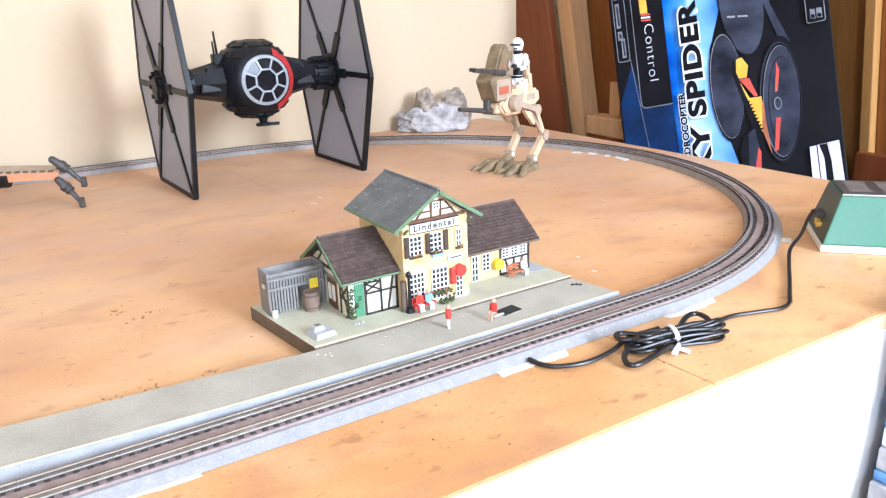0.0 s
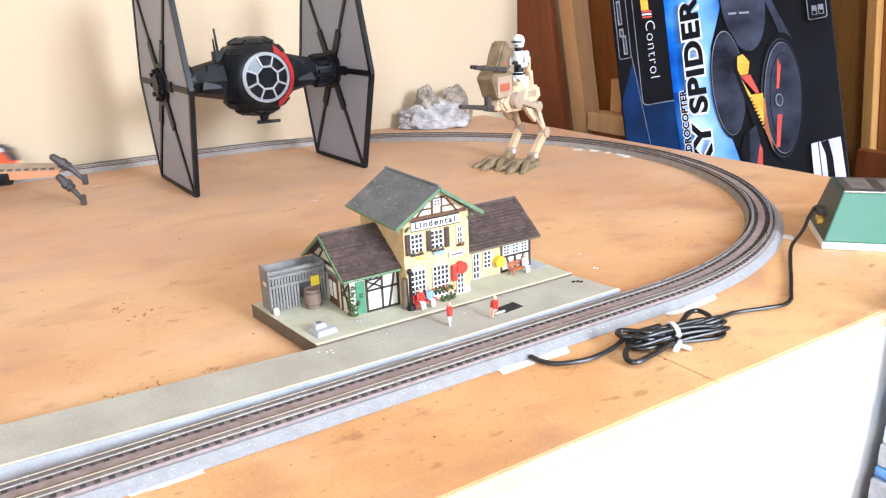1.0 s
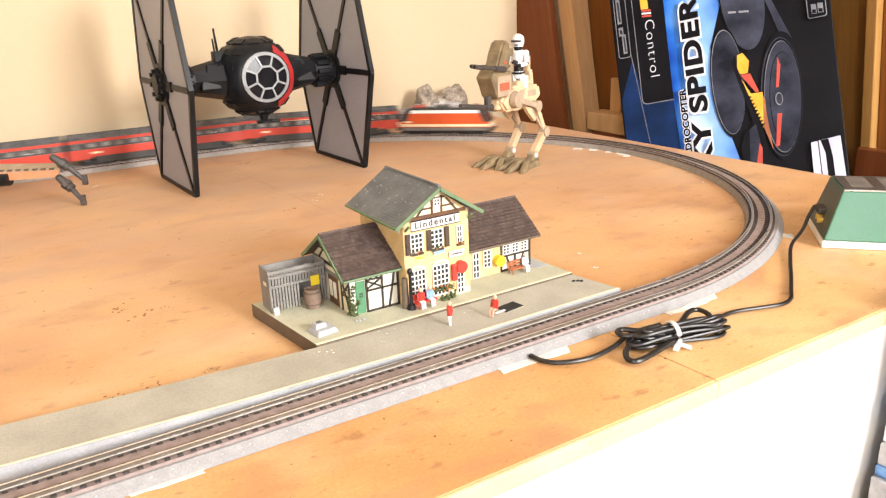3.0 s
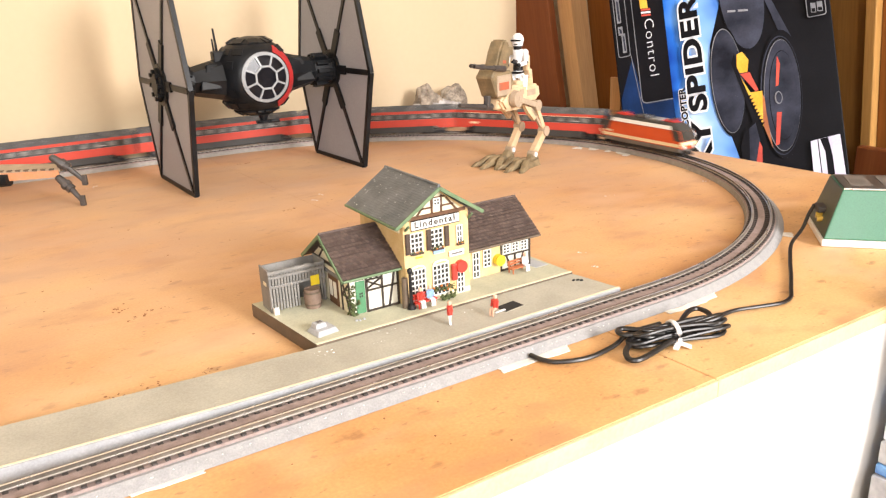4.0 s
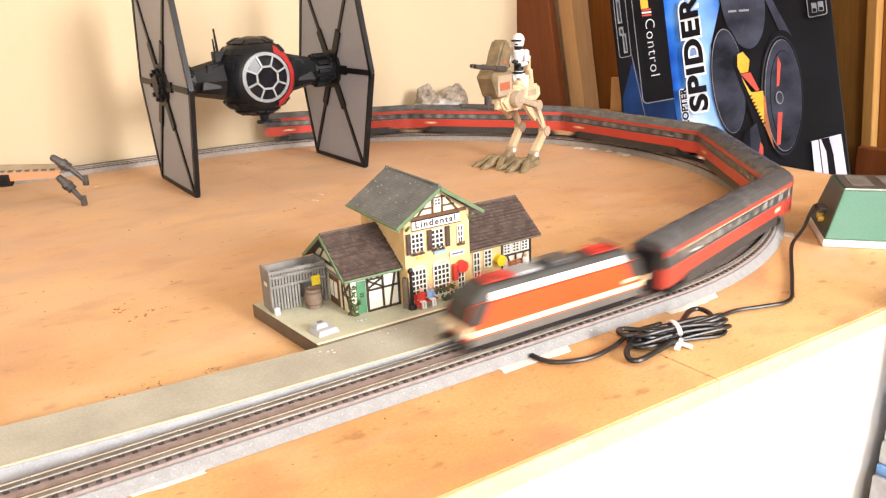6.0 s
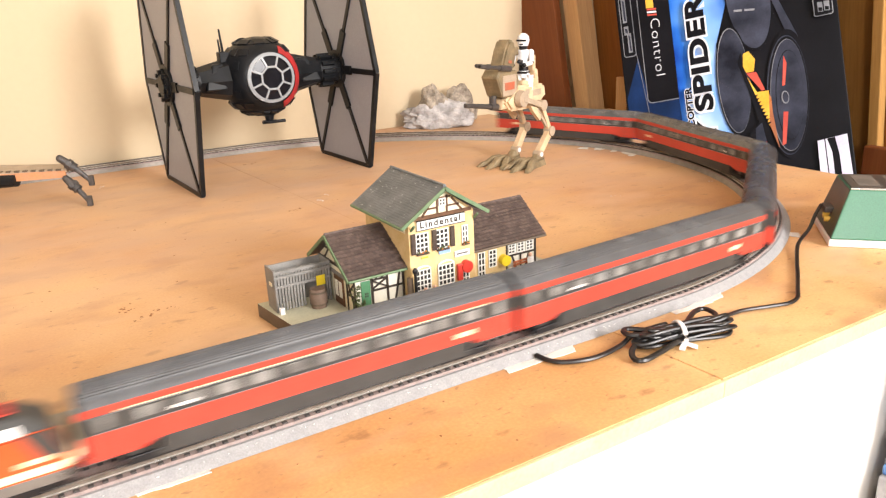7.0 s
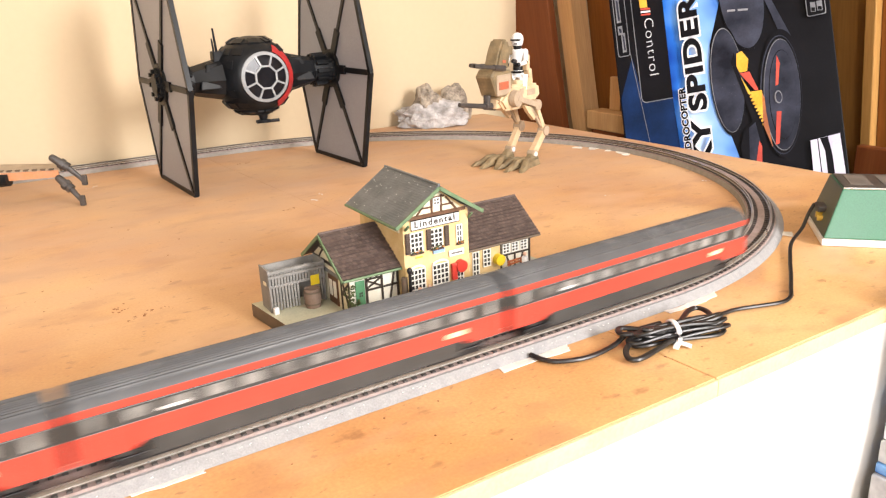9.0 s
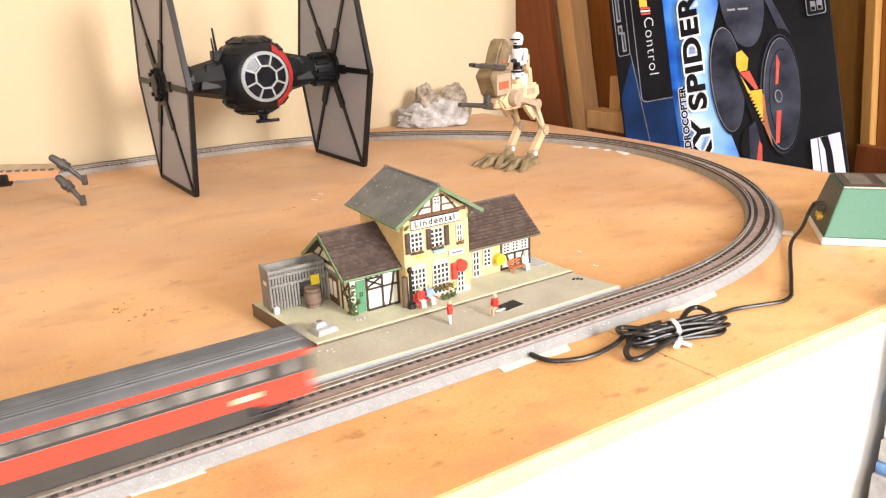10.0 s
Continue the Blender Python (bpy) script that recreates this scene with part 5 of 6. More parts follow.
def rock(name, c, size, material, seed, label, sub=4, rough=.35):
    bm = bmesh.new()
    bmesh.ops.create_icosphere(bm, subdivisions=sub, radius=1)
    for v in bm.verts:
        p = v.co.normalized()
        k = 1 + rough * noise.fractal(p * 1.6 + Vector((seed, 0, 0)), .9, 2.1, 5) + rough * .5 * abs(noise.noise(p * 4.5 + Vector((0, seed, 0))))
        v.co = Vector((p.x * size[0] * k, p.y * size[1] * k, max(-.35, p.z) * size[2] * k))
    lo = min(v.co.z for v in bm.verts)
    for v in bm.verts:
        v.co.z -= lo
    ob = part(name, bm, material, None, "", pose(*c, 0, 0, -31), True)
    return tagged(ob, label, "rock", "rocks against the wall")


rock("rock", (.322, .903, .0003), (.072, .030, .034), M_ROCK, 3.1, "pale grey rugged rock lying on the table", 5, .30)
rock("rock", (.316, .910, .026), (.026, .022, .036), M_ROCK2, 8.4, "brownish rock perched on the grey rock", 4, .28)
rock("rock", (.384, .915, .0003), (.032, .016, .052), M_ROCK2, 5.2, "small flat brownish rock beside the others", 4, .22)


def four_gun_fighter():
    """The wing end of a second toy; the rest lies outside the view."""
    right = Vector((math.sin(YAW), -math.cos(YAW), 0))
    deep = Vector((math.cos(YAW), math.sin(YAW), 0))
    m = Matrix.Identity(4)
    for i, v in enumerate((right, deep, Vector((0, 0, 1)))):
        for k in range(3):
            m[k][i] = v[k]
    m.translation = Vector((-.376, .735, .0135))
    t = thing("toy_wing_fighter", m, "toy spacecraft with orange striped wing and grey engines", "toy spacecraft")
    bm = slab(bmesh.new(), [(-.26, -.02, .030), (.004, -.012, .032), (.004, .022, .032), (-.26, .045, .034)], (0, 0, .0045))
    part("wing", bm, M_TANDK, t, "tan wing")
    part("orange_panel", slab(bmesh.new(), [(-.10, -.0165, .0215), (.002, -.0128, .0250), (.002, -.0128, .0345), (-.10, -.0165, .0335)], (0, .002, 0)), M_FADED, t, "faded orange wing panel")
    for k in range(8):
        part("wing_tab", block(-.09 + k * .0115, -.084 + k * .0115, -.0150, -.0110, .0350, .0372), M_DARKBROWN, t)
    for a, b, c in (((.000, -.016, .052), (.017, -.013, .037), (.034, -.010, .017)), ((.005, -.020, .0245), (.020, -.022, .009), (.034, -.026, -.0075))):
        bm = rod(bmesh.new(), a, b, .0050, .0068, 12)
        ball(bm, a, .0052, 2)
        rod(bm, Vector(a).lerp(Vector(b), .45), Vector(a).lerp(Vector(b), .7), .0078, .0078, 8)
        part("engine", bm, M_GUN, t, "dark grey engine", None, True)
        part("gun_barrel", rod(bmesh.new(), b, c, .0038, .0030, 10), M_GUN, t)
        bm = block(c[0] - .0035, c[0] + .0035, c[1] - .003, c[1] + .003, c[2] - .0055, c[2] + .0085, .001)
        part("gun_tip", bm, M_GUN, t)
    bm = rod(bmesh.new(), (-.30, .0, .018), (-.066, -.014, .024), .020, .0085, 14)
    part("nose", bm, M_HULL, t, "dark nose")
    part("stand", block(-.20, -.16, -.01, .03, -.0133, .004), M_HULL, t)


four_gun_fighter()


# ---- beyond the table's end ----
def carton():
    # the upright edges lean back and towards the corner; the front is turned to the room
    up_ = Vector((.1019, .3080, .9459)).normalized()
    across = Vector((math.sin(radians(34)), -math.cos(radians(34)), 0))
    across = (across - up_ * across.dot(up_)).normalized()
    inward = up_.cross(across)
    m = Matrix.Identity(4)
    for i, v in enumerate((across, inward, up_)):
        for k in range(3):
            m[k][i] = v[k]
    m.translation = (.548, .5913, 0)
    t = thing("toy_carton", m, "tall black and blue printed toy carton leaning on boards", "carton")
    W_, top, bot = .357, .36, -.20
    part("box", block(0, W_, 0, .05, bot, top, .0015), M_CARD, t, "glossy black cardboard box")
    lay = [0]

    def flat(name, pts, mat_, label=""):
        lay[0] += 1
        return part(name, slab(bmesh.new(), [(x, -.0002 - .00012 * lay[0], z) for x, z in pts], (0, .0001, 0)), mat_, t, label)

    def oval(cx, cz, rx, rz, tilt=0, n=36):
        ct, st_ = math.cos(tilt), math.sin(tilt)
        return [(cx + rx * math.cos(k * 2 * math.pi / n) * ct - rz * math.sin(k * 2 * math.pi / n) * st_, cz + rx * math.cos(k * 2 * math.pi / n) * st_ + rz * math.sin(k * 2 * math.pi / n) * ct) for k in range(n)]

    def rounded(x0, x1, z0, z1, r):
        out = []
        for cx, cz, a0 in ((x1 - r, z1 - r, 0), (x0 + r, z1 - r, 90), (x0 + r, z0 + r, 180), (x1 - r, z0 + r, 270)):
            out += [(cx + r * math.cos(radians(a0 + k * 22.5)), cz + r * math.sin(radians(a0 + k * 22.5))) for k in range(5)]
        return out

    flat("navy_print", [(.003, bot + .01), (.100, bot + .01), (.0945, .045), (.0420, .052), (.030, .13), (.003, .06)], M_CARDNAVY, "navy blue printed area")
    flat("blue_band", [(.099, bot + .01), (.225, bot + .01), (.1923, -.0775), (.1831, -.0386), (.1593, .0315), (.1645, .1249), (.1904, .2038), (.205, top - .005), (.094, top - .005), (.0938, .14), (.0932, .0434), (.0965, -.0488)], M_CARDBLUE, "bright blue printed band")
    flat("brand_frame", rounded(.0385, .110, .0443, top - .02, .009)[5:15] + [(.0934, .0443), (.0942, top - .02)], M_CARDGREY, "thin outline of the brand panel")
    flat("brand_field", rounded(.0400, .110, .0460, top - .022, .008)[5:15] + [(.0936, .0460), (.0944, top - .022)], M_CARD, "black brand panel")
    flat("brand_bar", [(.0540, .2160), (.0670, .2145), (.0670, .300), (.0540, .300)], M_CARDYEL, "pale yellow brand mark")
    for k in range(3):
        flat("brand_bar", [(.0545, .2150 - k * .0050), (.0710, .2130 - k * .0050), (.0712, .2098 - k * .0050), (.0548, .2118 - k * .0050)], M_CARDRED if k != 1 else M_CARDWHITE, "red and white brand mark")
    flat("rule", [(.0239, .2136), (.0248, .2136), (.0280, .1439), (.0455, -.0286), (.0612, bot + .01), (.0602, bot + .01), (.0446, -.0286), (.0271, .1439)], M_CARDGREY, "thin grey rule")
    flat("icon_strip", rounded(.0060, .0284, .1350, top - .03, .005), M_CARDGREY, "outlined icon strip")
    flat("icon_strip", rounded(.0074, .0270, .1365, top - .032, .004), M_CARD, "black icon strip")
    for x0, x1, z0, z1 in ((.0105, .0180, .198, .243), (.0108, .0190, .1755, .1915), (.0155, .0225, .1425, .178), (.0105, .0180, .250, .300)):
        flat("icon", [(x0, z0), (x1, z0), (x1, z1), (x0, z1)], M_CARDGREY, "pale icon")
        flat("icon", [(x0 + .0025, z0 + .004), (x1 - .0015, z0 + .003), (x1 - .002, z1 - .006), (x0 + .002, z1 - .003)], M_CARDGLASS)
    # printed flying machine: drum, ducts, blades, body
    flat("duct_print", oval(.224, .200, .0375, .098, .06), M_CARD, "black duct ring")
    flat("duct_print", oval(.223, .198, .0345, .092, .06), M_CARDGLASS, "smoky grey drum")
    flat("drum_print", [(.199, .175), (.212, .173), (.212, .1765), (.199, .1785)], M_CARDGREY)
    flat("drum_print", [(.216, .1725), (.232, .170), (.232, .1735), (.216, .176)], M_CARDGREY)
    flat("arm_print", [(.2577, .1879), (.250, .26), (.262, .26), (.2679, .1855), (.2940, .1114), (.2762, .122)], M_CARDGLASS, "smoky grey arm")
    flat("duct_print", oval(.1868, .0580, .0280, .0970, .0), M_CARD, "black duct ring")
    flat("duct_print", oval(.1868, .0580, .0262, .0915, .0), M_CARDGREY, "pale duct edge")
    flat("duct_print", oval(.1872, .0575, .0256, .0900, .0), M_CARDGLASS, "smoky blue duct disc")
    flat("duct_print", oval(.1852, .040, .0140, .0560, .1), M_CARDGLASS, "smoky duct disc")
    flat("blade_print", [(.1640, .060), (.1650, .066), (.1980, .034), (.1965, .029)], M_CARDGLASS)
    flat("duct_print", oval(.2705, .0190, .0350, .1085, -.06), M_CARD, "black duct ring")
    for k, (rx, rz, mm) in enumerate(((.0322, .1010, M_CARDGLASS), (.0312, .0990, M_CARD), (.0284, .0945, M_CARDGREY), (.0277, .0935, M_CARDGLASS), (.0215, .0760, M_CARD), (.0208, .0745, M_CARDGLASS))):
        flat("duct_print", oval(.2685 + .0006 * k, .0170, rx, rz, -.06), mm, "smoky duct ring")
    flat("frame_print", [(.202, .1031), (.2051, .0698), (.2233, .0153), (.2354, -.0331), (.2399, -.0938), (.246, bot + .02), (.205, bot + .02), (.196, -.06), (.2040, -.035), (.2196, -.0212), (.2082, .0366), (.1958, .0857)], M_CARD, "black frame")
    flat("frame_print", [(.2130, -.030), (.2240, -.022), (.2280, -.055), (.2170, -.092), (.2080, -.092)], M_CARDGLASS, "smoky frame")
    flat("blade_print", [(.2683, .0849), (.2719, .0705), (.2658, .0351), (.2615, .0336)], M_CARDRED, "red blade streak")
    flat("blade_print", [(.2589, -.0094), (.2663, -.0107), (.2576, -.0643), (.2516, -.0656)], M_CARDRED, "red blade streak")
    flat("blade_print", [(.2269, -.0548), (.2302, -.0646), (.2250, -.125), (.2100, -.125)], M_CARDRED, "red blade streak")
    flat("body_print", [(.206, .0999), (.2149, .1028), (.2241, .087), (.2199, .0669), (.2078, .067), (.2038, .0785)], M_CARDYEL, "yellow machine body")
    flat("body_print", [(.2078, .0655), (.2234, .0655), (.2344, .0327), (.2292, .0318)], M_CARDRED, "red machine body stripe")
    flat("body_print", [(.2377, .0312), (.2425, .0164), (.2424, -.0066), (.2470, -.070), (.2359, -.0285)], M_CARDORANGE, "orange machine flank")
    flat("body_print", [(.2084, .0599), (.2213, .0310), (.2400, .0304), (.2355, -.0306), (.2228, .0107)], M_CARDYEL, "yellow machine body")
    for k in range(9):
        u = k / 9
        x, z = .2170 + .0180 * u, .0270 - .056 * u
        flat("tooth_print", [(x - .0012, z), (x + .0058, z - .0008), (x + .0010, z - .0052)], M_CARD)
    flat("hub_print", oval(.2640, .0140, .0060, .0110), M_CARDGREY, "grey hub")
    flat("hub_print", oval(.2645, .0140, .0045, .0090), M_CARDGLASS)
    flat("paper_print", [(.3047, -.0671), (.3492, -.062), (.3525, bot + .03), (.3035, bot + .03)], M_CARDLILAC, "pale striped printed panel")
    flat("paper_print", [(.319, -.0657), (.3311, -.0645), (.335, -.0942), (.3360, bot + .03), (.3253, bot + .03), (.3248, -.0882)], M_CARD, "black stripe")
    flat("paper_print", [(.3150, -.0660), (.3165, -.0660), (.3175, bot + .03), (.3160, bot + .03)], M_CARD, "black line")
    flat("label_frame", rounded(.3205, .3495, .1365, .215, .004), M_CARDGREY, "outlined label")
    flat("label_frame", rounded(.3218, .3482, .1378, .2137, .0035), M_CARD, "black label field")
    for x0, x1 in ((.3270, .3345), (.3365, .3445)):
        flat("label_bar", [(x0, .1440), (x1, .1430), (x1, .1590), (x0, .1600)], M_CARDGREY, "pale label mark")
        flat("label_bar", [(x0 + .001, .1450), (x1 - .001, .1440), (x1 - .001, .1500), (x0 + .001, .1510)], M_CARD)
    up = Matrix(((0, -1, 0, 0), (0, 0, -1, 0), (1, 0, 0, 0), (0, 0, 0, 1)))
    down = Matrix(((0, 1, 0, 0), (0, 0, -1, 0), (-1, 0, 0, 0), (0, 0, 0, 1)))
    y = -.0002 - .00012 * (lay[0] + 2)
    for txt, size, x, z, sq in (("SKY SPIDER", .0405, .1365, -.1170, 1.545), ("QUADROCOPTER", .0145, .1110, -.0905, 1.22)):
        for bold, mm, dy in ((.0042 if size > .03 else .0018, M_CARDWHITE, 0), (.0017 if size > .03 else .0006, M_CARD, -.0004)):
            letters(txt, size, mm, t, Matrix.Translation((x, y + dy, z)) @ up, "bold black lettering with white outline" if dy else "", bold, sq, "lettering", .0001, 1.05)
    letters("Control", .0235, M_CARDWHITE, t, Matrix.Translation((.0665, y - .0004, .1945)) @ down, "thin white lettering", -.0004, 1.22, "lettering", .0001, 1.15)


carton()


def boards():
    """Planks and boards stacked behind the end of the table; they stand on the floor."""
    def plank(name, y0, y1, x0, x1, z0, z1, lean, mat_, label):
        bm = block(x0, x1, -(y1 - y0) / 2, (y1 - y0) / 2, z0, z1, .002)
        ob = part(name, bm, mat_, None, "", Matrix.Translation((0, (y0 + y1) / 2, 0)) @ pose(0, 0, 0, lean))
        return tagged(ob, label, "board", "boards behind the table")
    plank("backboard", .02, .955, .93, .946, -.775, .9, 0, M_MIDBROWN, "tall mid-brown wooden backboard standing upright")
    plank("brown_board", .812, .962, .585, .603, -.775, .9, -12, M_BROWNPANEL, "dark red-brown board leaning in the corner")
    plank("pale_post", .770, .812, .612, .655, -.775, .9, -12, M_PALEWOOD, "pale raw wooden post leaning against boards")
    plank("brown_board", .660, .790, .668, .686, -.775, .9, -10, M_UMBER, "wide orange-brown board behind the post")
    t = part("timber_post", block(.600, .640, .640, .735, -.775, -.019, .002), M_BROWNPANEL, None)
    tagged(t, "dark brown squared timber standing on the floor", "timber", "boards behind the table")
    t = part("wood_block", block(.598, .642, .630, .748, -.0188, .018, .002), M_PALEWOOD, None)
    tagged(t, "pale squared timber offcut lying beside the carton", "timber", "boards behind the table")
    t = part("wood_strip", block(.630, .640, .686, .716, .0182, .084, .001), M_PALEWOOD, None)
    tagged(t, "short pale wood strip standing on the offcut", "timber", "boards behind the table")
    plank("brown_board", .330, .520, .880, .896, -.775, .9, -5.5, M_MIDBROWN, "golden-brown board standing beside the carton")
    plank("pine_post", .307, .326, .855, .878, -.775, .9, -5.5, M_GOLDWOOD, "narrow golden pine post standing beside the carton")
    plank("brown_board", .180, .306, .872, .890, -.775, .9, -5.5, M_UMBER, "orange-brown board behind the pine post")
    t = part("timber_beam", block(.835, .853, .200, .318, -.775, -.026, .003), M_BROWNPANEL, None)
    tagged(t, "dark brown timber standing before the boards", "timber", "boards behind the table")
    t = part("timber_ledge", block(.530, .620, .440, .620, -.775, -.203, .003), M_PALEWOOD, None)
    tagged(t, "pale wooden trestle carrying the carton", "timber", "boards behind the table")


boards()


def wrapper_stack():
    t = thing("toy_package", pose(.212, -.147, -.78, 0, 0, 0), "tall dark blue and silver toy package by the table", "package")
    bands = [(0, .600, M_FOILDK), (.600, .631, M_FOILGREY), (.631, .641, M_FOIL), (.641, .662, M_FOILGREY), (.662, .680, M_CARDWHITE), (.680, .704, M_FOIL), (.704, .800, M_FOILDK)]
    for k, (a, b, mm) in enumerate(bands):
        bm = block(-.074 - (.012, .010, .006, .004, .001, .001, -.002)[k], .20, -.0125, .0125, a, b, .002)
        part("printed_band", bm, mm, t, "glossy printed band")


wrapper_stack()


# ---- the train ----
def bogie(t, x):
    b = part("bogie", block(x - .024, x + .024, -.0115, .0115, .0118, .0165, .0008), M_BLACK, t, "black bogie")
    for s in (-1, 1):
        part("side_frame", block(x - .021, x + .021, s * .0115 - .0010, s * .0115 + .0010, .0125, .0175, .0006), M_BLACK, b)
        for dx in (-.0145, .0145):
            part("wheel", rod(bmesh.new(), (x + dx, s * .0070, .0176), (x + dx, s * .0098, .0176), .0055, None, 20), M_GUN, b, "dark steel wheel")


def loco():
    t = thing("locomotive", pose(0, 0, 0), "orange-red model electric locomotive with white stripes", "locomotive")
    h, w = .086, .0158
    side = [(-h + .002, .0235), (h - .002, .0235), (h, .0330), (h - .007, .0502), (-h + .007, .0502), (-h, .0330)]
    bm = slab(bmesh.new(), [(x, -w, z) for x, z in side], (0, 2 * w, 0))
    bmesh.ops.bevel(bm, geom=bm.edges[:], offset=.0014, segments=2, affect="EDGES")
    part("body", bm, M_ORANGE, t, "orange-red painted body")
    bm = block(-h + .005, h - .005, -w + .0006, w - .0006, .0498, .0592, .0016, taper=(.014, .014, .0050, .0050))
    part("roof", bm, M_COACHGREY, t, "dark grey roof")
    bm = bmesh.new()
    for s in (-1, 1):
        slab(bm, [(-h + .022, s * (w - .0002), .0502), (h - .022, s * (w - .0002), .0502), (h - .024, s * (w - .0028), .0554), (-h + .024, s * (w - .0028), .0554)], (0, s * .0005, .0002))
    part("white_band", bm, M_STRIPE, t, "white upper band")
    bm = bmesh.new()
    for s in (-1, 1):
        bx(bm, -h + .003, h - .003, s * w - .0004, s * w + .0004, .0262, .0307)
        bx(bm, -h + .010, -h + .024, s * w - .0004, s * w + .0004, .0330, .0360)
    part("cream_band", bm, M_CREAMSTR, t, "cream lower band")
    part("frame", block(-h + .004, h - .004, -w + .0004, w - .0004, .0185, .0248, .0006), M_SKIRT, t, "warm grey frame")
    part("tank", block(-.030, .030, -.0125, .0125, .0132, .0186, .0008), M_BLACK, t)
    for s in (-1, 1):
        part("front_band", block(s * h - .0030, s * h + .0008, -.0161, .0161, .0292, .0342, .0008), M_CREAMSTR, t, "cream band across the nose")
        for q in (-1, 1):
            part("cab_window", slab(bmesh.new(), [(s * (h - .001), q * (w - .0003), .0350), (s * (h - .014), q * (w - .0003), .0350), (s * (h - .022), q * (w - .0003), .0500), (s * (h - .0076), q * (w - .0003), .0500)], (0, q * .0006, 0)), M_COACHGREY, t, "dark grey cab side")
        part("windscreen", slab(bmesh.new(), [(s * (h - .0008), -.0140, .0352), (s * (h - .0008), .0140, .0352), (s * (h - .0066), .0134, .0494), (s * (h - .0066), -.0134, .0494)], (s * .0006, 0, 0)), M_SCREEN, t, "dark windscreen")
        for y in (-.010, .010):
            part("headlight", rod(bmesh.new(), (s * (h - .001), y, .0268), (s * (h + .0008), y, .0268), .0022, None, 12), M_STRIPE, t, "white headlight")
            part("buffer", rod(bmesh.new(), (s * (h - .002), y, .0208), (s * (h + .005), y, .0208), .0018, .0026, 12), M_BLACK, t)
        part("plough", block(s * (h - .006) - .003, s * (h - .006) + .003, -.012, .012, .0135, .0190), M_BLACK, t)
        p = part("pantograph", block(s * .050 - .012, s * .050 + .012, -.0075, .0075, .0600, .0610), M_RED, t, "folded red pantograph")
        for y in (-.005, .005):
            part("arm", rod(bmesh.new(), (s * .050 - .012, y, .0618), (s * .050 + .012, -y, .0640), .0006, None, 6), M_RED, p)
        part("shoe", block(s * .050 + s * .006 - .0012, s * .050 + s * .006 + .0012, -.0125, .0125, .0640, .0650), M_GUN, p)
        for y in (-.006, .006):
            part("insulator", rod(bmesh.new(), (s * .050, y, .0588), (s * .050, y, .0602), .0012, None, 8), M_RED, t)
    part("roof_box", block(-.018, .006, -.0085, .0085, .0588, .0640, .0012), M_ROOF, t, "grey roof equipment")
    part("roof_box", block(.014, .036, -.0080, .0080, .0588, .0622, .0012), M_LATTICE, t, "pale roof equipment")
    bogie(t, -.049)
    bogie(t, .049)
    return t


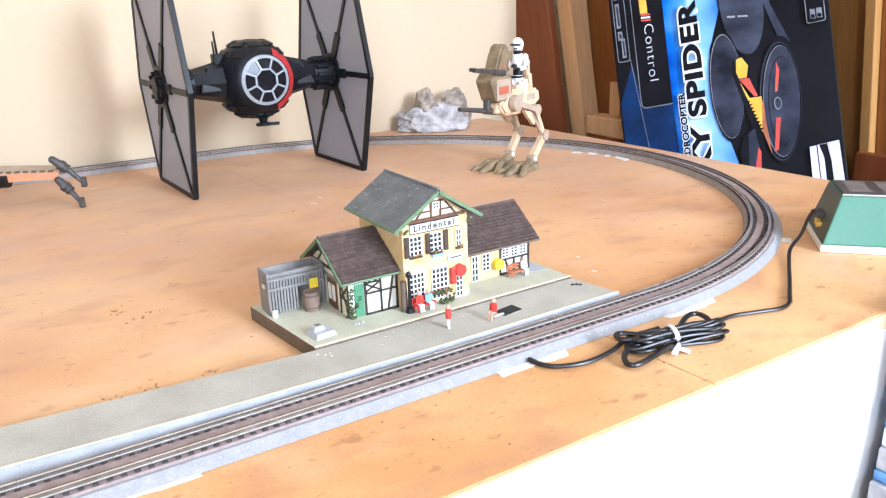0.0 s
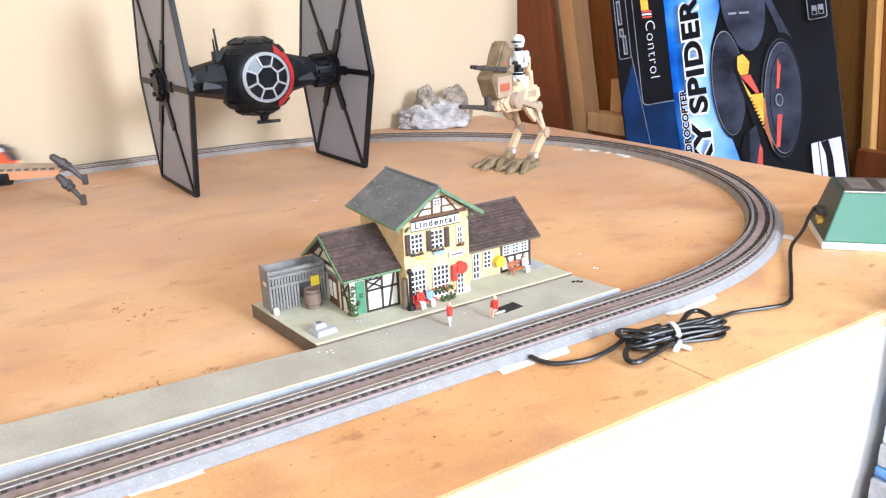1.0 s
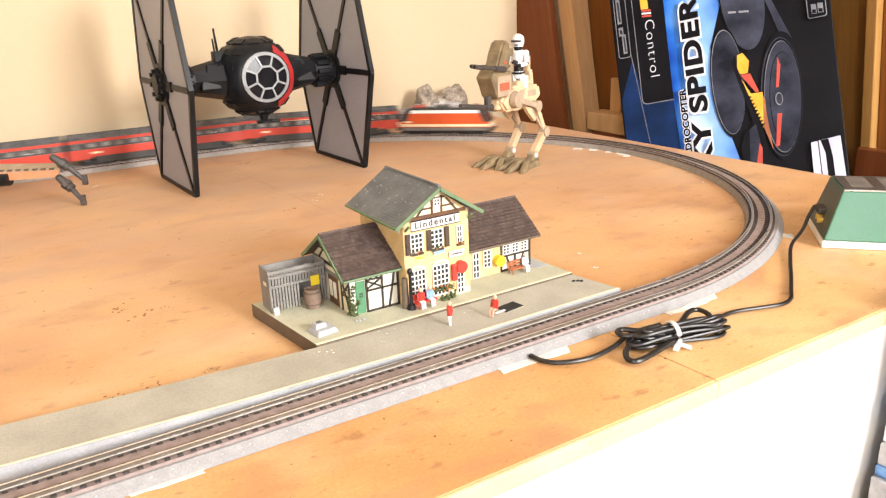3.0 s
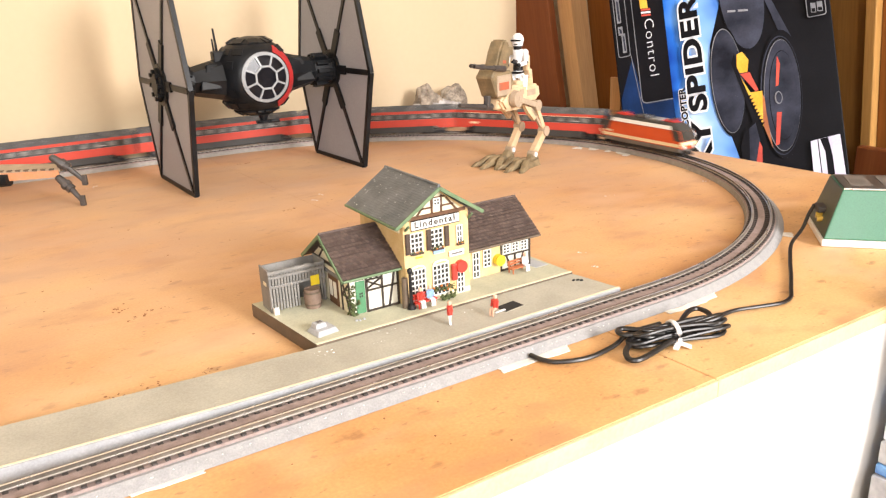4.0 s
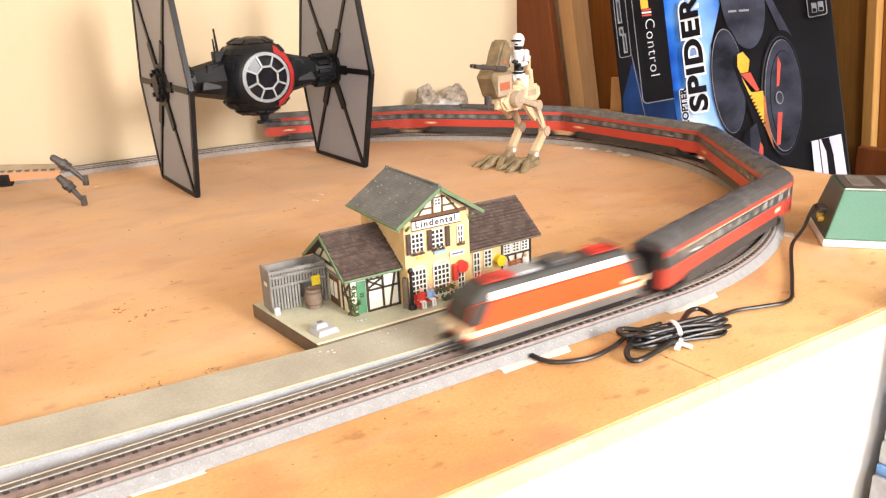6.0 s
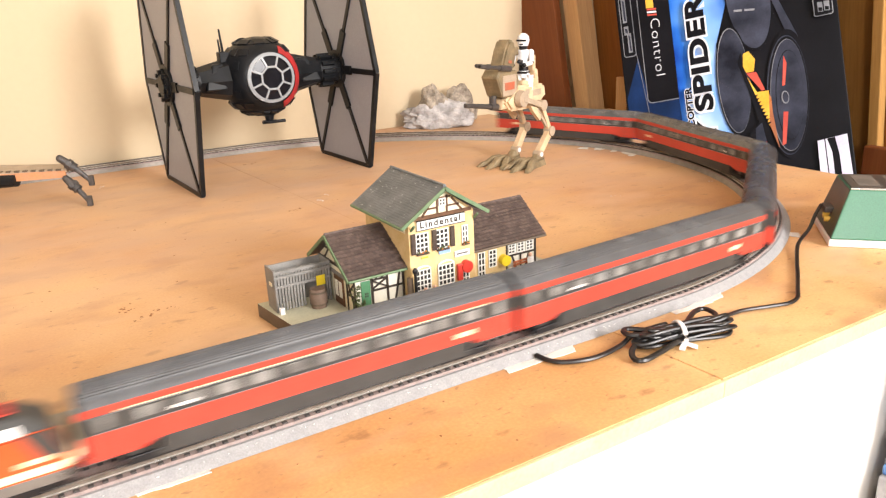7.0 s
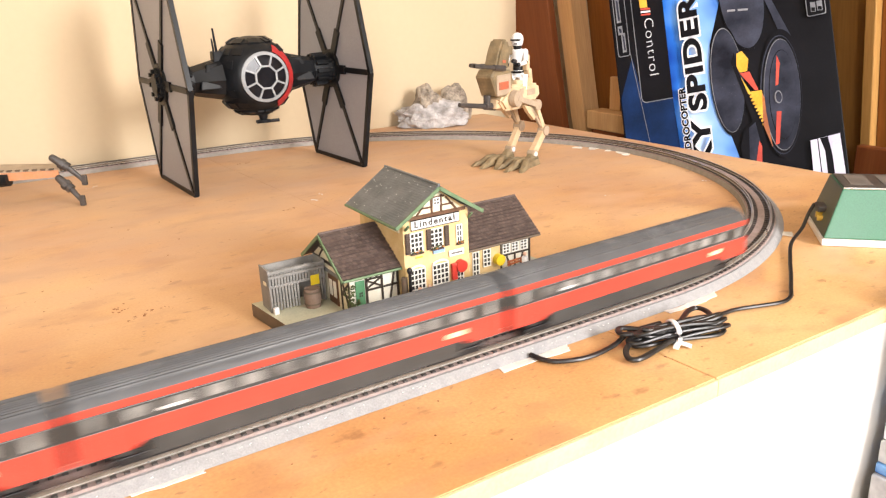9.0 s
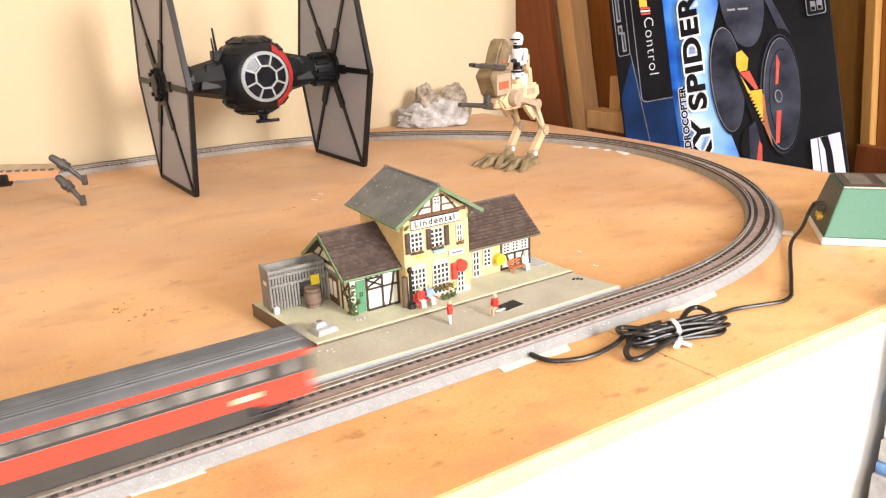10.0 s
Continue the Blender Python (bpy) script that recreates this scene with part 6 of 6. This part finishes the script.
def coach(L, first, label):
    t = thing("passenger_coach", pose(0, 0, 0), label, "train coach", "coaches of the model train")
    h, w = L / 2, .0156
    low = [(-h, .0228), (-h + .028, .0228), (-h + .036, .0263), (h - .036, .0263), (h - .028, .0228), (h, .0228), (h, .0389), (-h, .0389)]
    part("lower_side", slab(bmesh.new(), [(x, -w, z) for x, z in low], (0, 2 * w, 0)), M_COACHRED, t, "red lower side")
    part("window_band", block(-h + .0003, h - .0003, -w + .0003, w - .0003, .0388, .0495), M_COACHGREY, t, "dark grey window band")
    part("upper_stripe", block(-h, h, -w, w, .0494, .0545, .0004), M_COACHRED, t, "red stripe below the roof")
    # roof: ribbed along the top, plain towards the gutters
    n = 96
    prof = []
    for k in range(n + 1):
        y = -w + 2 * w * k / n
        rib = .0006 * (1 - 2 * abs((y / .0017) % 1 - .5)) if abs(y) < .0122 else 0
        prof.append((y, .0543 + .0079 * (1 - abs(y / w) ** 2.7) + rib))
    bm = bmesh.new()
    rings = []
    for x, k in ((-h, .9), (-h + .004, 1), (h - .004, 1), (h, .9)):
        rings.append([bm.verts.new((x, y, .0543 + (z - .0543) * k)) for y, z in prof])
    for a, b in zip(rings, rings[1:]):
        for i in range(n):
            bm.faces.new((a[i], a[i + 1], b[i + 1], b[i]))
    for ring in (rings[0], rings[-1]):
        bm.faces.new(ring)
    part("roof", bm, M_ROOF, t, "ribbed grey roof")
    cnt = 11
    for s in (-1, 1):
        for k in range(cnt):
            x = -h + .036 + (L - .072) * k / (cnt - 1)
            bm = block(x - .0060, x + .0060, s * w - .0002, s * w + .0002, .0413, .0478, .0001)
            part("window", bm, M_COACHWIN, t)
        for x, q in ((-h + .012, .008), (h - .012, .008)):
            part("door_window", block(x - .0025, x + .0025, s * w - .0002, s * w + .0002, .0405, .0485), M_COACHWIN, t)
            part("door_line", block(x - q, x - q + .0006, s * w - .0001, s * w + .0003, .0232, .0539), M_DARKBROWN, t)
            part("door_line", block(x + q, x + q + .0006, s * w - .0001, s * w + .0003, .0232, .0539), M_DARKBROWN, t)
        part("number_plate_bar", block(-h + .034, -h + .048, s * w - .0001, s * w + .0003, .0307, .0341), M_CREAMSTR, t, "pale lettering bar")
        part("number_plate_bar", block(h - .060, h - .048, s * w - .0001, s * w + .0003, .0418, .0435), M_STRIPE, t, "pale lettering bar")
        part("line", block(-h + .002, h - .002, s * w - .0001, s * w + .00025, .0490, .0492), M_LATTICE, t, "thin pale line")
        part("line", block(-h + .002, h - .002, s * w - .0001, s * w + .00025, .0390, .0392), M_LATTICE, t, "thin pale line")
        if first:
            part("class_line", block(-h + .020, h - .020, s * w - .0001, s * w + .0003, .0497, .0503), M_CREAMSTR, t, "yellow first-class line")
    for s in (-1, 1):
        part("gangway", block(s * (h + .0012) - .0012, s * (h + .0012) + .0012, -.0075, .0075, .0210, .0540, .0004), M_BLACK, t, "black rubber gangway")
        part("end_wall", block(s * h - .0003, s * h + .0003, -w + .001, w - .001, .0391, .0541), M_COACHGREY, t)
    part("underframe", block(-h + .037, h - .037, -.0150, .0150, .0150, .0264, .0006), M_COACHGREY, t, "black underframe")
    bogie(t, -h + .040)
    bogie(t, h - .040)
    return t


# seconds and the place of the train's nose along the track
NOSE = [(0, 2.157), (1.2, 1.684), (1.8, 1.443), (2.5, 1.145), (2.7, 1.063), (3.8, .628), (4.0, .548), (4.5, .360), (5.0, .172), (5.5, -.018), (5.7, -.103), (6.8, -.568), (7.5, -.871), (8, -1.089), (9, -1.522), (10, -1.938)]
TRAIN = []


def train():
    at = 0.0
    TRAIN.append((loco(), .172, at + .028))
    at += .206
    c = coach(.283, True, "red and grey model first-class coach with ribbed roof")
    TRAIN.append((c, .283, at))
    at += .288
    c = coach(.283, False, "red and grey model passenger coach with ribbed roof")
    TRAIN.append((c, .283, at))
    at += .288
    for k in range(2):
        TRAIN.append((copy_thing(c, pose(0, 0, 0)), .283, at))
        at += .288
    TRAIN.append((coach(.264, False, "shorter red and grey model coach at the train's end"), .264, at))


train()


def nose(t):
    """A smooth run through the rows above."""
    ts, us = [a for a, _ in NOSE], [b for _, b in NOSE]
    return sum(float(np.interp(min(10, max(0, t + d)), ts, us)) for d in (-.15, 0, .15)) / 3 if .15 < t < 9.85 else float(np.interp(t, ts, us))


def motions():
    for ob, L, at in TRAIN:
        rows = []
        for i in range(101):
            t = i / 10
            u = nose(t) + at
            a, b = along(u + L * .16), along(u + L * .84)
            rows.append((t, pose((a[0] + b[0]) / 2, (a[1] + b[1]) / 2, 0, 0, 0, 180 + math.degrees(math.atan2(b[1] - a[1], b[0] - a[0])))))
        walk(ob, rows)


motions()
